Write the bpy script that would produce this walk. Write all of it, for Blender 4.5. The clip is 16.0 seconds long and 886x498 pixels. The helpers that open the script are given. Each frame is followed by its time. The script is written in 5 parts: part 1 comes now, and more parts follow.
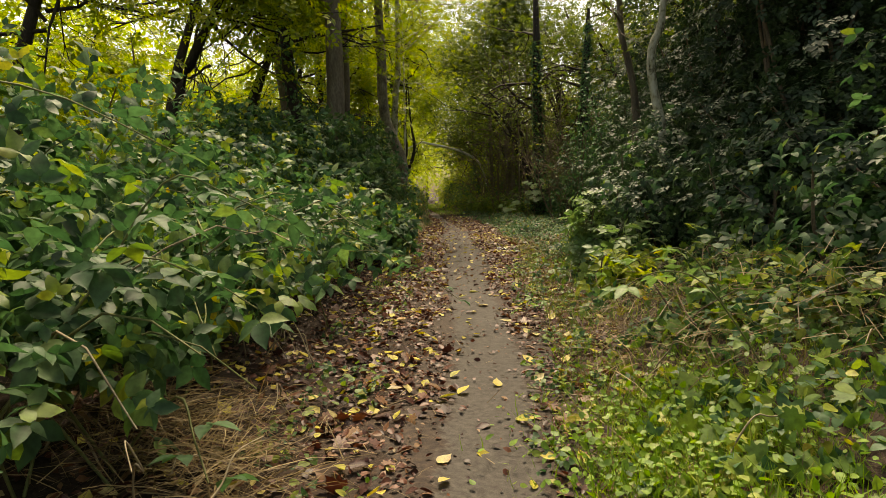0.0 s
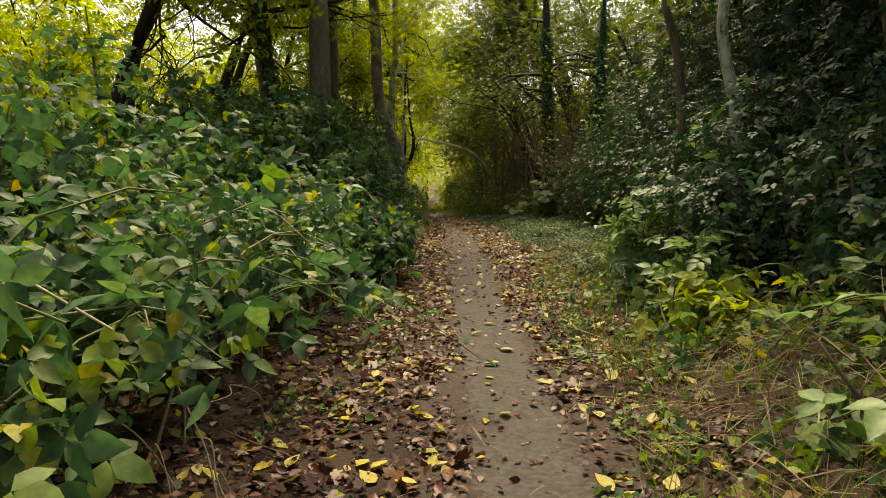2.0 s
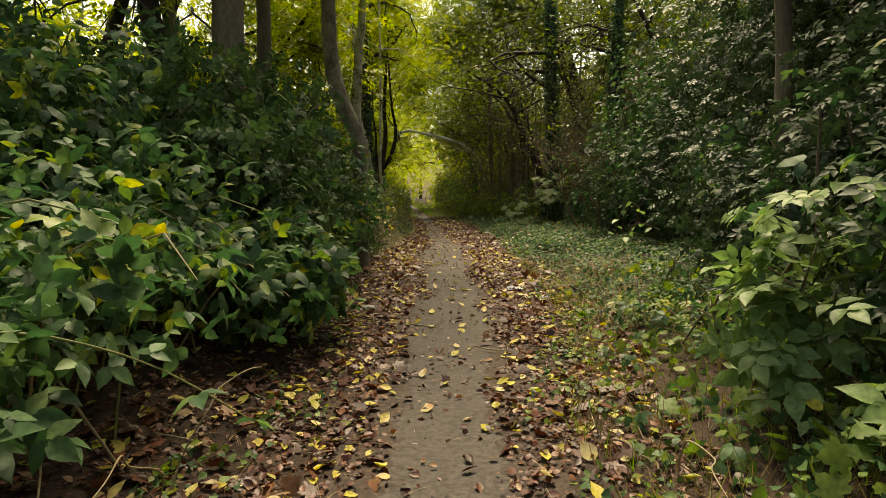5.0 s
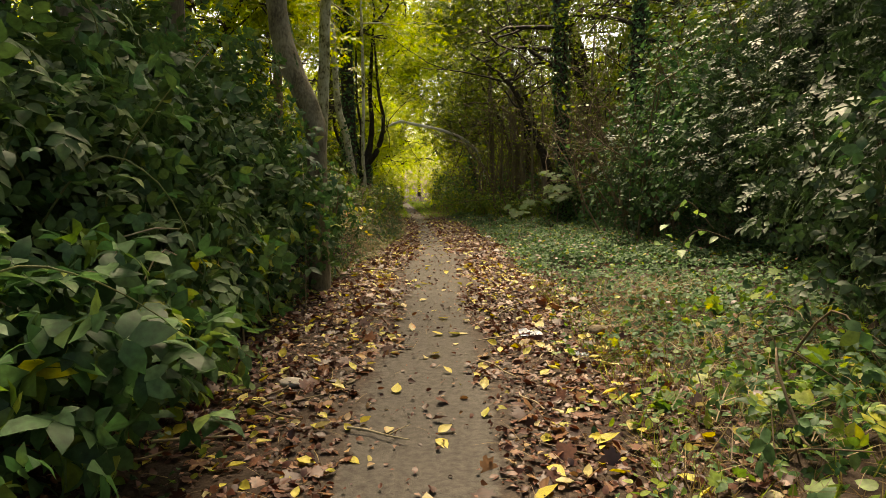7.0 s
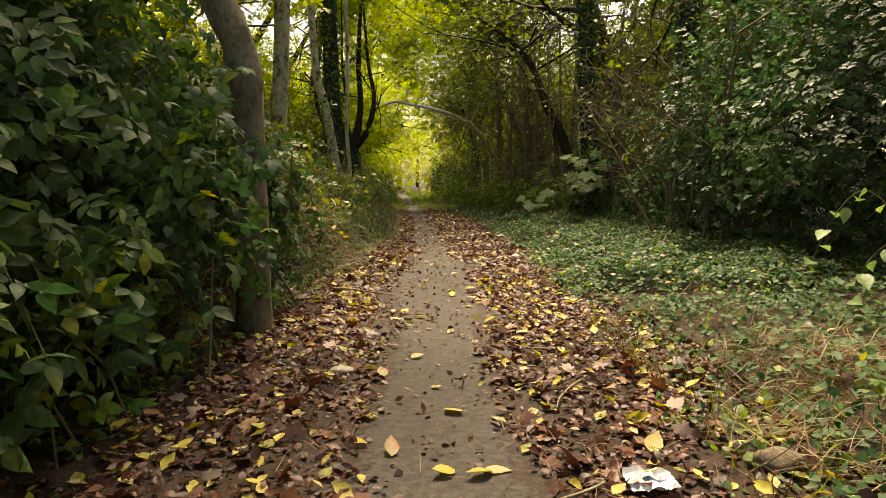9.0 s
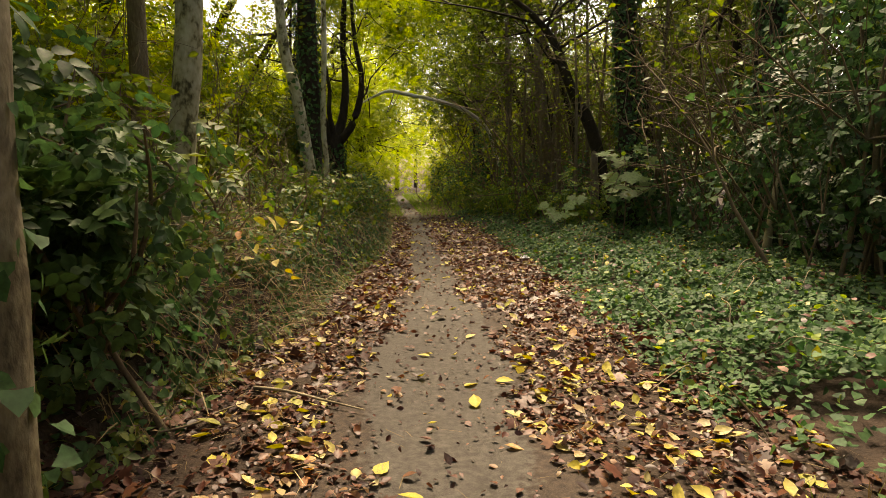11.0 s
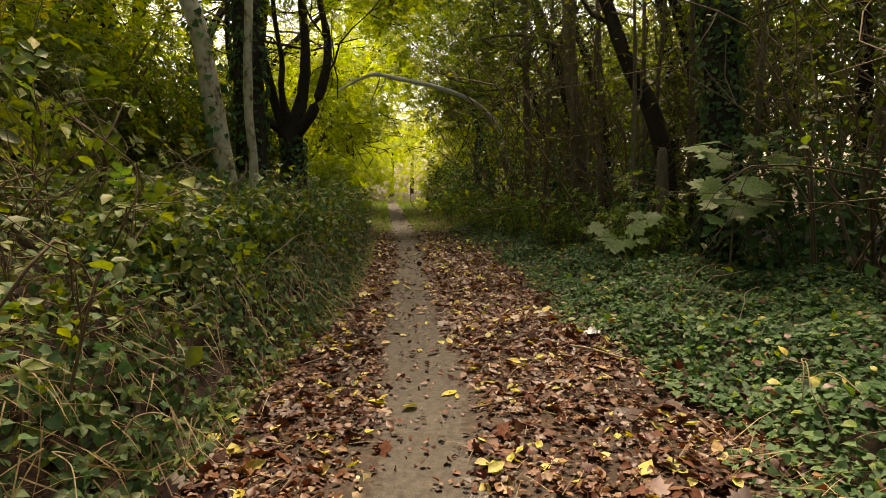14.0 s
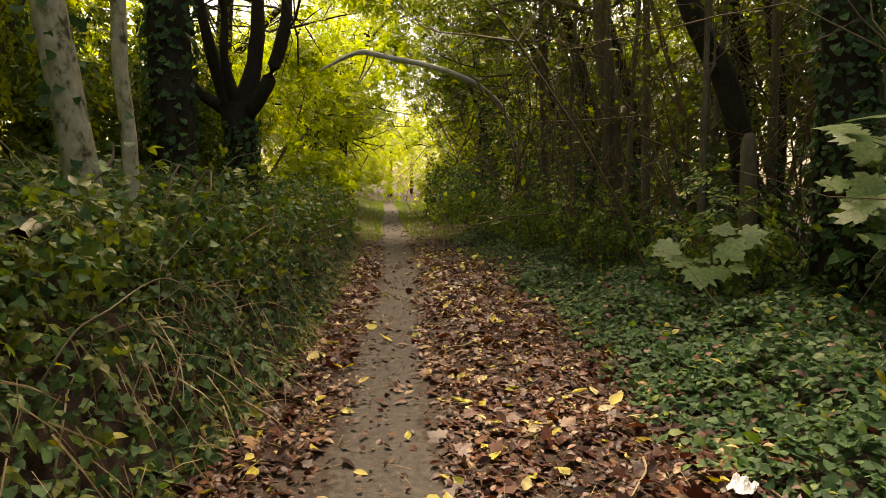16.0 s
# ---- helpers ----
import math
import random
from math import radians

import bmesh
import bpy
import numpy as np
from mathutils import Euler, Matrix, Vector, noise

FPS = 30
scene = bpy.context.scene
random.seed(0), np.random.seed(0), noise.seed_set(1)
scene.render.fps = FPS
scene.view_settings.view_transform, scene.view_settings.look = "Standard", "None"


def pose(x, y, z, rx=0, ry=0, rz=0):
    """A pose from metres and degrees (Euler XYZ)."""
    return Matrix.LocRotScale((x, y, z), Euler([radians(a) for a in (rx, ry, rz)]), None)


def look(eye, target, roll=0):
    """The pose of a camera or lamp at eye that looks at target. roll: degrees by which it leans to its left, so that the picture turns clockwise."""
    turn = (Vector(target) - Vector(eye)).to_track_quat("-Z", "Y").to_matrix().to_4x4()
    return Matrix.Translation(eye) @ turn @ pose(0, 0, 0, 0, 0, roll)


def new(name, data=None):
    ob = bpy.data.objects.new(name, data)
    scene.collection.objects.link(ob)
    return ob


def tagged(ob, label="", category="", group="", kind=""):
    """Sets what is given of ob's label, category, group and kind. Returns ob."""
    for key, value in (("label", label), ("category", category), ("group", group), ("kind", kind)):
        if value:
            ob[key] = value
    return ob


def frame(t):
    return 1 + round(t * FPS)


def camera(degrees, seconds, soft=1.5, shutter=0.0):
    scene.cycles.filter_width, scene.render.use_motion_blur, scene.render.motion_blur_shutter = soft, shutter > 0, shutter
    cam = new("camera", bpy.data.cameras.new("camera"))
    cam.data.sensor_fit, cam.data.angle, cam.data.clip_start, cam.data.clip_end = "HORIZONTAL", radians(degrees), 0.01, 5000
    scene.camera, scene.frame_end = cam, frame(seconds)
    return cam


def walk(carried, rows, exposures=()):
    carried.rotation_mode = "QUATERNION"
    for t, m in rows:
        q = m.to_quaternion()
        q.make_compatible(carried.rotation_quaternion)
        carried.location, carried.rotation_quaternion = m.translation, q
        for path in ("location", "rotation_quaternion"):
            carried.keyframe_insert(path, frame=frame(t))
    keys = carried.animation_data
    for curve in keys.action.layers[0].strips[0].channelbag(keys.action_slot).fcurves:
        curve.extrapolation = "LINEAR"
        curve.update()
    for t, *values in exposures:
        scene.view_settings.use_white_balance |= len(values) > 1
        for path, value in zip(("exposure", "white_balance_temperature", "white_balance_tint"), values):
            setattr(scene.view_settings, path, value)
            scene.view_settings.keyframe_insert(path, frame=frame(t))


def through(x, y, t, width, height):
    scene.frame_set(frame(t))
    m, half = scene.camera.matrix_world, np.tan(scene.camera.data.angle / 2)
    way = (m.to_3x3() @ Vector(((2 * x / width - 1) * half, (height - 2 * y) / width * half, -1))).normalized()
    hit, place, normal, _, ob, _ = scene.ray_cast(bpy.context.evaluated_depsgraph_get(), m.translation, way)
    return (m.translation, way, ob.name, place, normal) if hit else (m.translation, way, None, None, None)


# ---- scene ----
cam = camera(71.66, 16.0, soft=0.8)
PATH = [
    (0, (0.841, 1.680, 1.257), (0.602, 3.657, 1.074), -0.2),
    (0.5, (0.778, 2.132, 1.250), (0.541, 4.109, 1.065), -0.2),
    (1, (0.699, 2.615, 1.247), (0.462, 4.593, 1.062), -0.2),
    (1.5, (0.612, 3.124, 1.247), (0.375, 5.102, 1.062), -0.0),
    (2, (0.539, 3.648, 1.246), (0.302, 5.626, 1.063), 0.1),
    (2.5, (0.502, 4.198, 1.247), (0.267, 6.176, 1.064), 0.1),
    (3, (0.484, 4.779, 1.249), (0.250, 6.756, 1.064), 0.2),
    (3.5, (0.485, 5.366, 1.255), (0.254, 7.344, 1.068), 0.2),
    (4, (0.487, 5.956, 1.263), (0.260, 7.934, 1.073), 0.3),
    (4.2, (0.487, 6.198, 1.266), (0.262, 8.176, 1.076), 0.4),
    (6.3, (0.457, 8.896, 1.312), (0.226, 10.873, 1.120), -0.4),
    (6.5, (0.436, 9.161, 1.302), (0.205, 11.139, 1.110), -0.4),
    (7, (0.370, 9.847, 1.271), (0.140, 11.824, 1.072), -0.3),
    (7.5, (0.295, 10.557, 1.236), (0.066, 12.533, 1.029), -0.0),
    (8, (0.215, 11.264, 1.207), (-0.013, 13.240, 0.995), 0.4),
    (8.5, (0.094, 11.972, 1.194), (-0.132, 13.946, 0.972), 0.1),
    (9, (-0.022, 12.694, 1.191), (-0.247, 14.668, 0.963), -0.2),
    (9.2, (-0.066, 12.991, 1.193), (-0.289, 14.966, 0.966), -0.5),
    (11.3, (-0.514, 16.074, 1.234), (-0.733, 18.049, 1.006), -0.1),
    (11.5, (-0.557, 16.352, 1.236), (-0.774, 18.327, 1.009), -0.1),
    (12, (-0.657, 17.033, 1.244), (-0.870, 19.008, 1.019), 0.2),
    (12.5, (-0.746, 17.708, 1.253), (-0.957, 19.685, 1.031), 0.2),
    (13, (-0.815, 18.364, 1.254), (-1.026, 20.341, 1.035), 0.2),
    (13.5, (-0.868, 19.021, 1.256), (-1.078, 20.998, 1.041), 0.2),
    (14, (-0.918, 19.670, 1.258), (-1.130, 21.648, 1.047), 0.1),
    (14.5, (-0.966, 20.311, 1.258), (-1.183, 22.289, 1.051), 0.1),
    (15, (-1.023, 20.942, 1.257), (-1.240, 22.919, 1.050), 0.1),
    (15.5, (-1.096, 21.562, 1.254), (-1.314, 23.539, 1.044), 0.2),
    (16, (-1.161, 22.174, 1.248), (-1.375, 24.151, 1.037), 0.3),
]
walk(cam, [(t, look(eye, target, roll)) for t, eye, target, roll in PATH], [(0, 1.05, 9150, 8), (3.5, 1.08, 9350, 5), (7, 1.52, 9550, 9), (9, 1.7, 9700, 12), (12.5, 1.48, 9700, 13), (14.5, 1.6, 9500, 15), (16, 1.85, 9350, 18)])

# ---------------- world, sun, exposure ----------------
world = bpy.data.worlds.new("overcast_sky")
scene.world = world
world.use_nodes = True
wn, wl = world.node_tree.nodes, world.node_tree.links
sky = wn.new("ShaderNodeTexSky")
sky.sky_type, sky.sun_disc = "NISHITA", False
sky.sun_elevation, sky.sun_rotation = radians(62), radians(-6.2)
sky.air_density, sky.dust_density, sky.ozone_density = 1.0, 4.0, 0.6
wl.new(sky.outputs["Color"], wn["Background"].inputs["Color"])
wn["Background"].inputs["Strength"].default_value = 0.125
sun = new("sun", bpy.data.lights.new("sun", "SUN"))
sun.data.energy, sun.data.angle, sun.data.color = 2.9, radians(18), (1.0, 0.95, 0.86)
sun.matrix_world = look((-1.2, 11, 21), (0, 0, 0))

# ---------------- materials ----------------
def ramp(nodes, stops):
    r = nodes.new("ShaderNodeValToRGB")
    while len(r.color_ramp.elements) < len(stops):
        r.color_ramp.elements.new(0.5)
    for e, (p, c) in zip(r.color_ramp.elements, stops):
        e.position, e.color = p, (*c, 1)
    return r


def base_material(name, rough=0.7):
    m = bpy.data.materials.new(name)
    m.use_nodes = True
    n, l = m.node_tree.nodes, m.node_tree.links
    b = n["Principled BSDF"]
    b.inputs["Roughness"].default_value = rough
    return m, n, l, b


def leaf_material(name, stops, rough=0.45, through=0.35, spec=0.4):
    """Leaf blade: every leaf takes its own tone, with mottling, and lets some light through."""
    m, n, l, b = base_material(name, rough)
    b.inputs["Specular IOR Level"].default_value = spec
    geo, info = n.new("ShaderNodeNewGeometry"), n.new("ShaderNodeObjectInfo")
    add = n.new("ShaderNodeMath")
    add.operation = "ADD"
    l.new(geo.outputs["Random Per Island"], add.inputs[0])
    l.new(info.outputs["Random"], add.inputs[1])
    fr = n.new("ShaderNodeMath")
    fr.operation = "FRACT"
    l.new(add.outputs[0], fr.inputs[0])
    r = ramp(n, stops)
    tc, nz, pz = n.new("ShaderNodeTexCoord"), n.new("ShaderNodeTexNoise"), n.new("ShaderNodeTexNoise")
    pz.inputs["Scale"].default_value, pz.inputs["Detail"].default_value = 1.7, 2
    l.new(tc.outputs["Object"], pz.inputs["Vector"])
    drift = n.new("ShaderNodeMath")
    drift.operation = "MULTIPLY_ADD"
    drift.inputs[1].default_value = 0.9
    l.new(pz.outputs["Fac"], drift.inputs[0])
    tone = n.new("ShaderNodeMath")
    tone.operation, tone.use_clamp = "MULTIPLY", True
    tone.inputs[1].default_value = 0.72
    l.new(fr.outputs[0], drift.inputs[2])
    shift = n.new("ShaderNodeMath")
    shift.operation = "SUBTRACT"
    shift.inputs[1].default_value = 0.3
    l.new(drift.outputs[0], shift.inputs[0])
    l.new(shift.outputs[0], tone.inputs[0])
    l.new(tone.outputs[0], r.inputs[0])
    nz.inputs["Scale"].default_value, nz.inputs["Detail"].default_value = 38, 3
    l.new(tc.outputs["Object"], nz.inputs["Vector"])
    shade = ramp(n, [(0.3, (0.62, 0.6, 0.55)), (0.7, (1.15, 1.15, 1.1))])
    l.new(nz.outputs["Fac"], shade.inputs[0])
    mix = n.new("ShaderNodeMix")
    mix.data_type, mix.blend_type = "RGBA", "MULTIPLY"
    mix.inputs[0].default_value = 1.0
    l.new(r.outputs[0], mix.inputs[6])
    l.new(shade.outputs[0], mix.inputs[7])
    l.new(mix.outputs[2], b.inputs["Base Color"])
    bump = n.new("ShaderNodeBump")
    bump.inputs["Strength"].default_value, bump.inputs["Distance"].default_value = 0.25, 0.004
    l.new(nz.outputs["Fac"], bump.inputs["Height"])
    l.new(bump.outputs[0], b.inputs["Normal"])
    tr, ms = n.new("ShaderNodeBsdfTranslucent"), n.new("ShaderNodeMixShader")
    hs = n.new("ShaderNodeHueSaturation")
    hs.inputs["Saturation"].default_value, hs.inputs["Value"].default_value = 1.15, 1.5
    l.new(mix.outputs[2], hs.inputs["Color"])
    l.new(hs.outputs[0], tr.inputs["Color"])
    ms.inputs[0].default_value = through
    l.new(b.outputs[0], ms.inputs[1])
    l.new(tr.outputs[0], ms.inputs[2])
    l.new(ms.outputs[0], n["Material Output"].inputs["Surface"])
    return m


def mottled(name, stops, scale=6.0, fine=60.0, rough=0.85, bump=0.5, dist=0.01, stretch=(1, 1, 1), spec=0.2):
    """Two scales of noise for soil, bark and stone."""
    m, n, l, b = base_material(name, rough)
    b.inputs["Specular IOR Level"].default_value = spec
    tc, mp = n.new("ShaderNodeTexCoord"), n.new("ShaderNodeMapping")
    mp.inputs["Scale"].default_value = stretch
    l.new(tc.outputs["Object"], mp.inputs["Vector"])
    a, c = n.new("ShaderNodeTexNoise"), n.new("ShaderNodeTexNoise")
    a.inputs["Scale"].default_value, a.inputs["Detail"].default_value = scale, 5
    c.inputs["Scale"].default_value, c.inputs["Detail"].default_value = fine, 6
    for t in (a, c):
        l.new(mp.outputs[0], t.inputs["Vector"])
    mx = n.new("ShaderNodeMix")
    mx.inputs[0].default_value = 0.45
    l.new(a.outputs["Fac"], mx.inputs[2])
    l.new(c.outputs["Fac"], mx.inputs[3])
    r = ramp(n, stops)
    l.new(mx.outputs[0], r.inputs[0])
    l.new(r.outputs[0], b.inputs["Base Color"])
    bp = n.new("ShaderNodeBump")
    bp.inputs["Strength"].default_value, bp.inputs["Distance"].default_value = bump, dist
    l.new(mx.outputs[0], bp.inputs["Height"])
    l.new(bp.outputs[0], b.inputs["Normal"])
    return m


M_BRAMBLE = leaf_material("bramble_leaf", [(0.0, (0.022, 0.055, 0.022)), (0.35, (0.042, 0.1, 0.04)), (0.72, (0.085, 0.165, 0.068)), (0.88, (0.16, 0.22, 0.05)), (0.97, (0.4, 0.32, 0.04)), (1.0, (0.35, 0.15, 0.04))], 0.52, 0.34, 0.26)
M_EVERGREEN = leaf_material("evergreen_leaf", [(0.0, (0.02, 0.042, 0.018)), (0.5, (0.035, 0.066, 0.029)), (0.9, (0.06, 0.104, 0.044)), (1.0, (0.11, 0.15, 0.05))], 0.5, 0.2, 0.3)
# duller than bramble_leaf: the shade on the left wall is mixed into the colour
M_SHADE = leaf_material("leaf_painted_shade", [(0.0, (0.03, 0.06, 0.022)), (0.5, (0.056, 0.108, 0.038)), (0.85, (0.095, 0.15, 0.05)), (1.0, (0.24, 0.23, 0.05))], 0.55, 0.25, 0.18)
M_IVY = leaf_material("ivy_leaf", [(0.0, (0.026, 0.066, 0.028)), (0.45, (0.05, 0.115, 0.045)), (0.75, (0.085, 0.165, 0.062)), (0.93, (0.13, 0.215, 0.07)), (1.0, (0.2, 0.25, 0.07))], 0.6, 0.28, 0.2)
M_WEED = leaf_material("weed_leaf", [(0.0, (0.06, 0.12, 0.03)), (0.4, (0.12, 0.2, 0.04)), (0.7, (0.2, 0.27, 0.05)), (0.85, (0.38, 0.36, 0.06)), (1.0, (0.32, 0.18, 0.06))], 0.5, 0.38, 0.3)
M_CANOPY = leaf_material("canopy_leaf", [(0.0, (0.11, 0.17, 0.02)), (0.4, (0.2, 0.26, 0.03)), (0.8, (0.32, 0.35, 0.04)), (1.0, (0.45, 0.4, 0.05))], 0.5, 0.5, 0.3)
# autumn yellow made paler than canopy_leaf: far glow and haze put into the colour
M_FAR = leaf_material("autumn_leaf_painted_glow", [(0.0, (0.15, 0.23, 0.03)), (0.4, (0.26, 0.33, 0.05)), (0.8, (0.38, 0.42, 0.08)), (1.0, (0.48, 0.46, 0.11))], 0.5, 0.6, 0.3)
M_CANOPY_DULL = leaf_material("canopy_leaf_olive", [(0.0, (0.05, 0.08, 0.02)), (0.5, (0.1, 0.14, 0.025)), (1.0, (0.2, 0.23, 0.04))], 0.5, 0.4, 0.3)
M_SYCAMORE = leaf_material("sycamore_leaf", [(0.0, (0.12, 0.2, 0.07)), (0.7, (0.16, 0.26, 0.09)), (1.0, (0.26, 0.32, 0.08))], 0.5, 0.35, 0.35)
M_LITTER = leaf_material("fallen_leaf_brown", [(0.0, (0.02, 0.009, 0.007)), (0.28, (0.046, 0.016, 0.012)), (0.5, (0.092, 0.029, 0.018)), (0.7, (0.145, 0.056, 0.03)), (0.84, (0.23, 0.13, 0.064)), (0.94, (0.34, 0.26, 0.13)), (1.0, (0.4, 0.32, 0.08))], 0.5, 0.15, 0.4)
M_YELLOW = leaf_material("fallen_leaf_yellow", [(0.0, (0.2, 0.2, 0.05)), (0.2, (0.36, 0.34, 0.07)), (0.45, (0.48, 0.4, 0.06)), (0.65, (0.5, 0.42, 0.16)), (0.8, (0.42, 0.36, 0.22)), (0.92, (0.45, 0.2, 0.06)), (1.0, (0.3, 0.12, 0.05))], 0.55, 0.2, 0.3)
M_GRASS = leaf_material("grass_blade", [(0.0, (0.08, 0.16, 0.025)), (0.45, (0.16, 0.28, 0.035)), (0.75, (0.24, 0.33, 0.06)), (1.0, (0.36, 0.32, 0.14))], 0.5, 0.35, 0.3)
M_STRAW = leaf_material("dry_grass", [(0.0, (0.08, 0.055, 0.026)), (0.5, (0.19, 0.135, 0.065)), (1.0, (0.36, 0.28, 0.15))], 0.6, 0.2, 0.3)
M_SOIL = mottled("dark_humus", [(0.3, (0.016, 0.011, 0.008)), (0.55, (0.04, 0.026, 0.018)), (0.75, (0.075, 0.05, 0.032))], 5, 70, 0.9, 0.8, 0.02)
def path_material():
    """Trodden earth that gives way to dark humus where the ground is less worn."""
    m, n, l, b = base_material("trodden_earth", 0.8)
    b.inputs["Specular IOR Level"].default_value = 0.25
    tc, at = n.new("ShaderNodeTexCoord"), n.new("ShaderNodeAttribute")
    at.attribute_name = "worn"
    noises = []
    for sc, det in ((4.0, 6), (28.0, 6), (140.0, 4)):
        t = n.new("ShaderNodeTexNoise")
        t.inputs["Scale"].default_value, t.inputs["Detail"].default_value = sc, det
        l.new(tc.outputs["Object"], t.inputs["Vector"])
        noises.append(t)

    def op(kind, a, b2):
        q = n.new("ShaderNodeMath")
        q.operation = kind
        for k, v in enumerate((a, b2)):
            if isinstance(v, (int, float)):
                q.inputs[k].default_value = v
            else:
                l.new(v, q.inputs[k])
        return q.outputs[0]

    rough_edge = op("ADD", op("MULTIPLY", op("SUBTRACT", noises[0].outputs["Fac"], 0.5), 0.9), op("MULTIPLY", op("SUBTRACT", noises[1].outputs["Fac"], 0.5), 0.7))
    mask = ramp(n, [(0.42, (0, 0, 0)), (0.6, (1, 1, 1))])
    l.new(op("ADD", at.outputs["Fac"], rough_edge), mask.inputs[0])
    grain = op("ADD", op("MULTIPLY", noises[1].outputs["Fac"], 0.6), op("MULTIPLY", noises[2].outputs["Fac"], 0.4))
    earth = ramp(n, [(0.3, (0.026, 0.021, 0.017)), (0.48, (0.05, 0.043, 0.036)), (0.68, (0.084, 0.075, 0.063))])
    humus = ramp(n, [(0.35, (0.016, 0.011, 0.008)), (0.52, (0.04, 0.027, 0.019)), (0.68, (0.075, 0.05, 0.033))])
    for r in (earth, humus):
        l.new(grain, r.inputs[0])
    mx = n.new("ShaderNodeMix")
    mx.data_type = "RGBA"
    l.new(mask.outputs[0], mx.inputs[0])
    l.new(humus.outputs[0], mx.inputs[6])
    l.new(earth.outputs[0], mx.inputs[7])
    l.new(mx.outputs[2], b.inputs["Base Color"])
    bp = n.new("ShaderNodeBump")
    bp.inputs["Strength"].default_value, bp.inputs["Distance"].default_value = 0.6, 0.012
    l.new(grain, bp.inputs["Height"])
    l.new(bp.outputs[0], b.inputs["Normal"])
    return m


M_PATH = path_material()
M_BARK = mottled("grey_brown_bark", [(0.25, (0.055, 0.042, 0.028)), (0.5, (0.14, 0.112, 0.076)), (0.75, (0.25, 0.215, 0.155))], 7, 60, 0.9, 0.8, 0.02, (1, 1, 0.25))
M_PALE = mottled("pale_mottled_bark", [(0.38, (0.06, 0.054, 0.03)), (0.43, (0.17, 0.155, 0.09)), (0.48, (0.3, 0.28, 0.185)), (0.62, (0.42, 0.4, 0.3))], 8, 30, 0.9, 0.8, 0.02, (1, 1, 0.6))
M_BEIGE = mottled("beige_brown_bark", [(0.35, (0.07, 0.056, 0.036)), (0.5, (0.16, 0.135, 0.088)), (0.68, (0.26, 0.23, 0.16))], 8, 40, 0.9, 0.8, 0.02, (1, 1, 0.5))
M_DARKBARK = mottled("dark_wet_bark", [(0.25, (0.014, 0.011, 0.009)), (0.5, (0.035, 0.027, 0.02)), (0.75, (0.07, 0.055, 0.04))], 7, 55, 0.85, 0.9, 0.02, (1, 1, 0.3))
M_TWIG = mottled("brown_twig", [(0.3, (0.07, 0.05, 0.032)), (0.6, (0.16, 0.118, 0.074)), (0.8, (0.26, 0.2, 0.135))], 12, 80, 0.85, 0.3, 0.004)
M_DEADWOOD = mottled("bleached_dead_wood", [(0.3, (0.4, 0.38, 0.33)), (0.5, (0.6, 0.58, 0.52)), (0.7, (0.72, 0.7, 0.64))], 8, 50, 0.8, 0.4, 0.01)
M_CANE = mottled("green_cane", [(0.3, (0.07, 0.08, 0.03)), (0.6, (0.16, 0.17, 0.06)), (0.8, (0.25, 0.2, 0.1))], 9, 70, 0.6, 0.2, 0.003)
M_DRYCANE = mottled("dry_cane", [(0.3, (0.16, 0.12, 0.07)), (0.6, (0.3, 0.25, 0.16)), (0.8, (0.4, 0.34, 0.24))], 9, 70, 0.7, 0.2, 0.003)
M_STONE = mottled("pale_stone", [(0.3, (0.22, 0.2, 0.17)), (0.6, (0.36, 0.33, 0.28)), (0.8, (0.45, 0.42, 0.36))], 9, 60, 0.8, 0.4, 0.006)
M_PAPER = mottled("dirty_white_wrapper", [(0.3, (0.55, 0.55, 0.56)), (0.6, (0.75, 0.75, 0.76)), (0.8, (0.82, 0.82, 0.82))], 9, 40, 0.5, 0.2, 0.004)
M_INK = mottled("printed_blue_ink", [(0.3, (0.03, 0.05, 0.08)), (0.7, (0.06, 0.09, 0.13))], 9, 40, 0.5, 0.1, 0.002)

# ---------------- the lie of the land ----------------
YK = [-30, 0, 4.2, 5.6, 7.8, 9.2, 11.1, 12.9, 14.8, 16.6, 19.4, 21.5, 23.5, 25.5, 28, 30, 33.3, 35, 42, 50, 90]
XK = [2.9, 1.05, 0.74, 0.68, 0.47, 0.27, 0.07, -0.09, -0.29, -0.5, -0.9, -1.12, -1.47, -1.85, -2.28, -2.55, -3.2, -3.55, -5.0, -6.6, -15]
LY = [-30, 0, 4.5, 6, 8.4, 10, 12.2, 13.6, 14.5, 16.5, 19.3, 21.4, 23.3, 25.4, 27, 29.5, 33, 35, 42, 50, 90]
LX = [2.2, 0.45, -0.15, -0.45, -0.72, -0.82, -1.15, -1.55, -1.95, -2.14, -2.26, -2.36, -2.53, -2.6, -2.85, -3.3, -4.0, -4.4, -5.8, -7.4, -16]
RY = [-30, 0, 4.5, 8.1, 10.5, 12.7, 15.2, 17.3, 19.5, 21, 23.4, 25.3, 28.2, 30, 33.5, 35, 42, 50, 90]
RX = [3.4, 1.5, 1.25, 1.25, 0.9, 1.1, 1.0, 0.75, 0.35, 0.2, 0.0, -0.5, -0.8, -1.34, -2.1, -2.5, -4.0, -5.6, -14]
HY = [-30, 0, 5.9, 9.9, 12.7, 15.5, 16.5, 18.5, 19.5, 22, 23.6, 25.3, 28.5, 30, 34, 42, 50, 90]
HX = [5.2, 3.2, 3.05, 2.85, 3.0, 3.4, 3.45, 3.25, 3.15, 2.4, 2.3, 1.75, 1.35, 1.0, 0.0, -2.2, -5, -22]


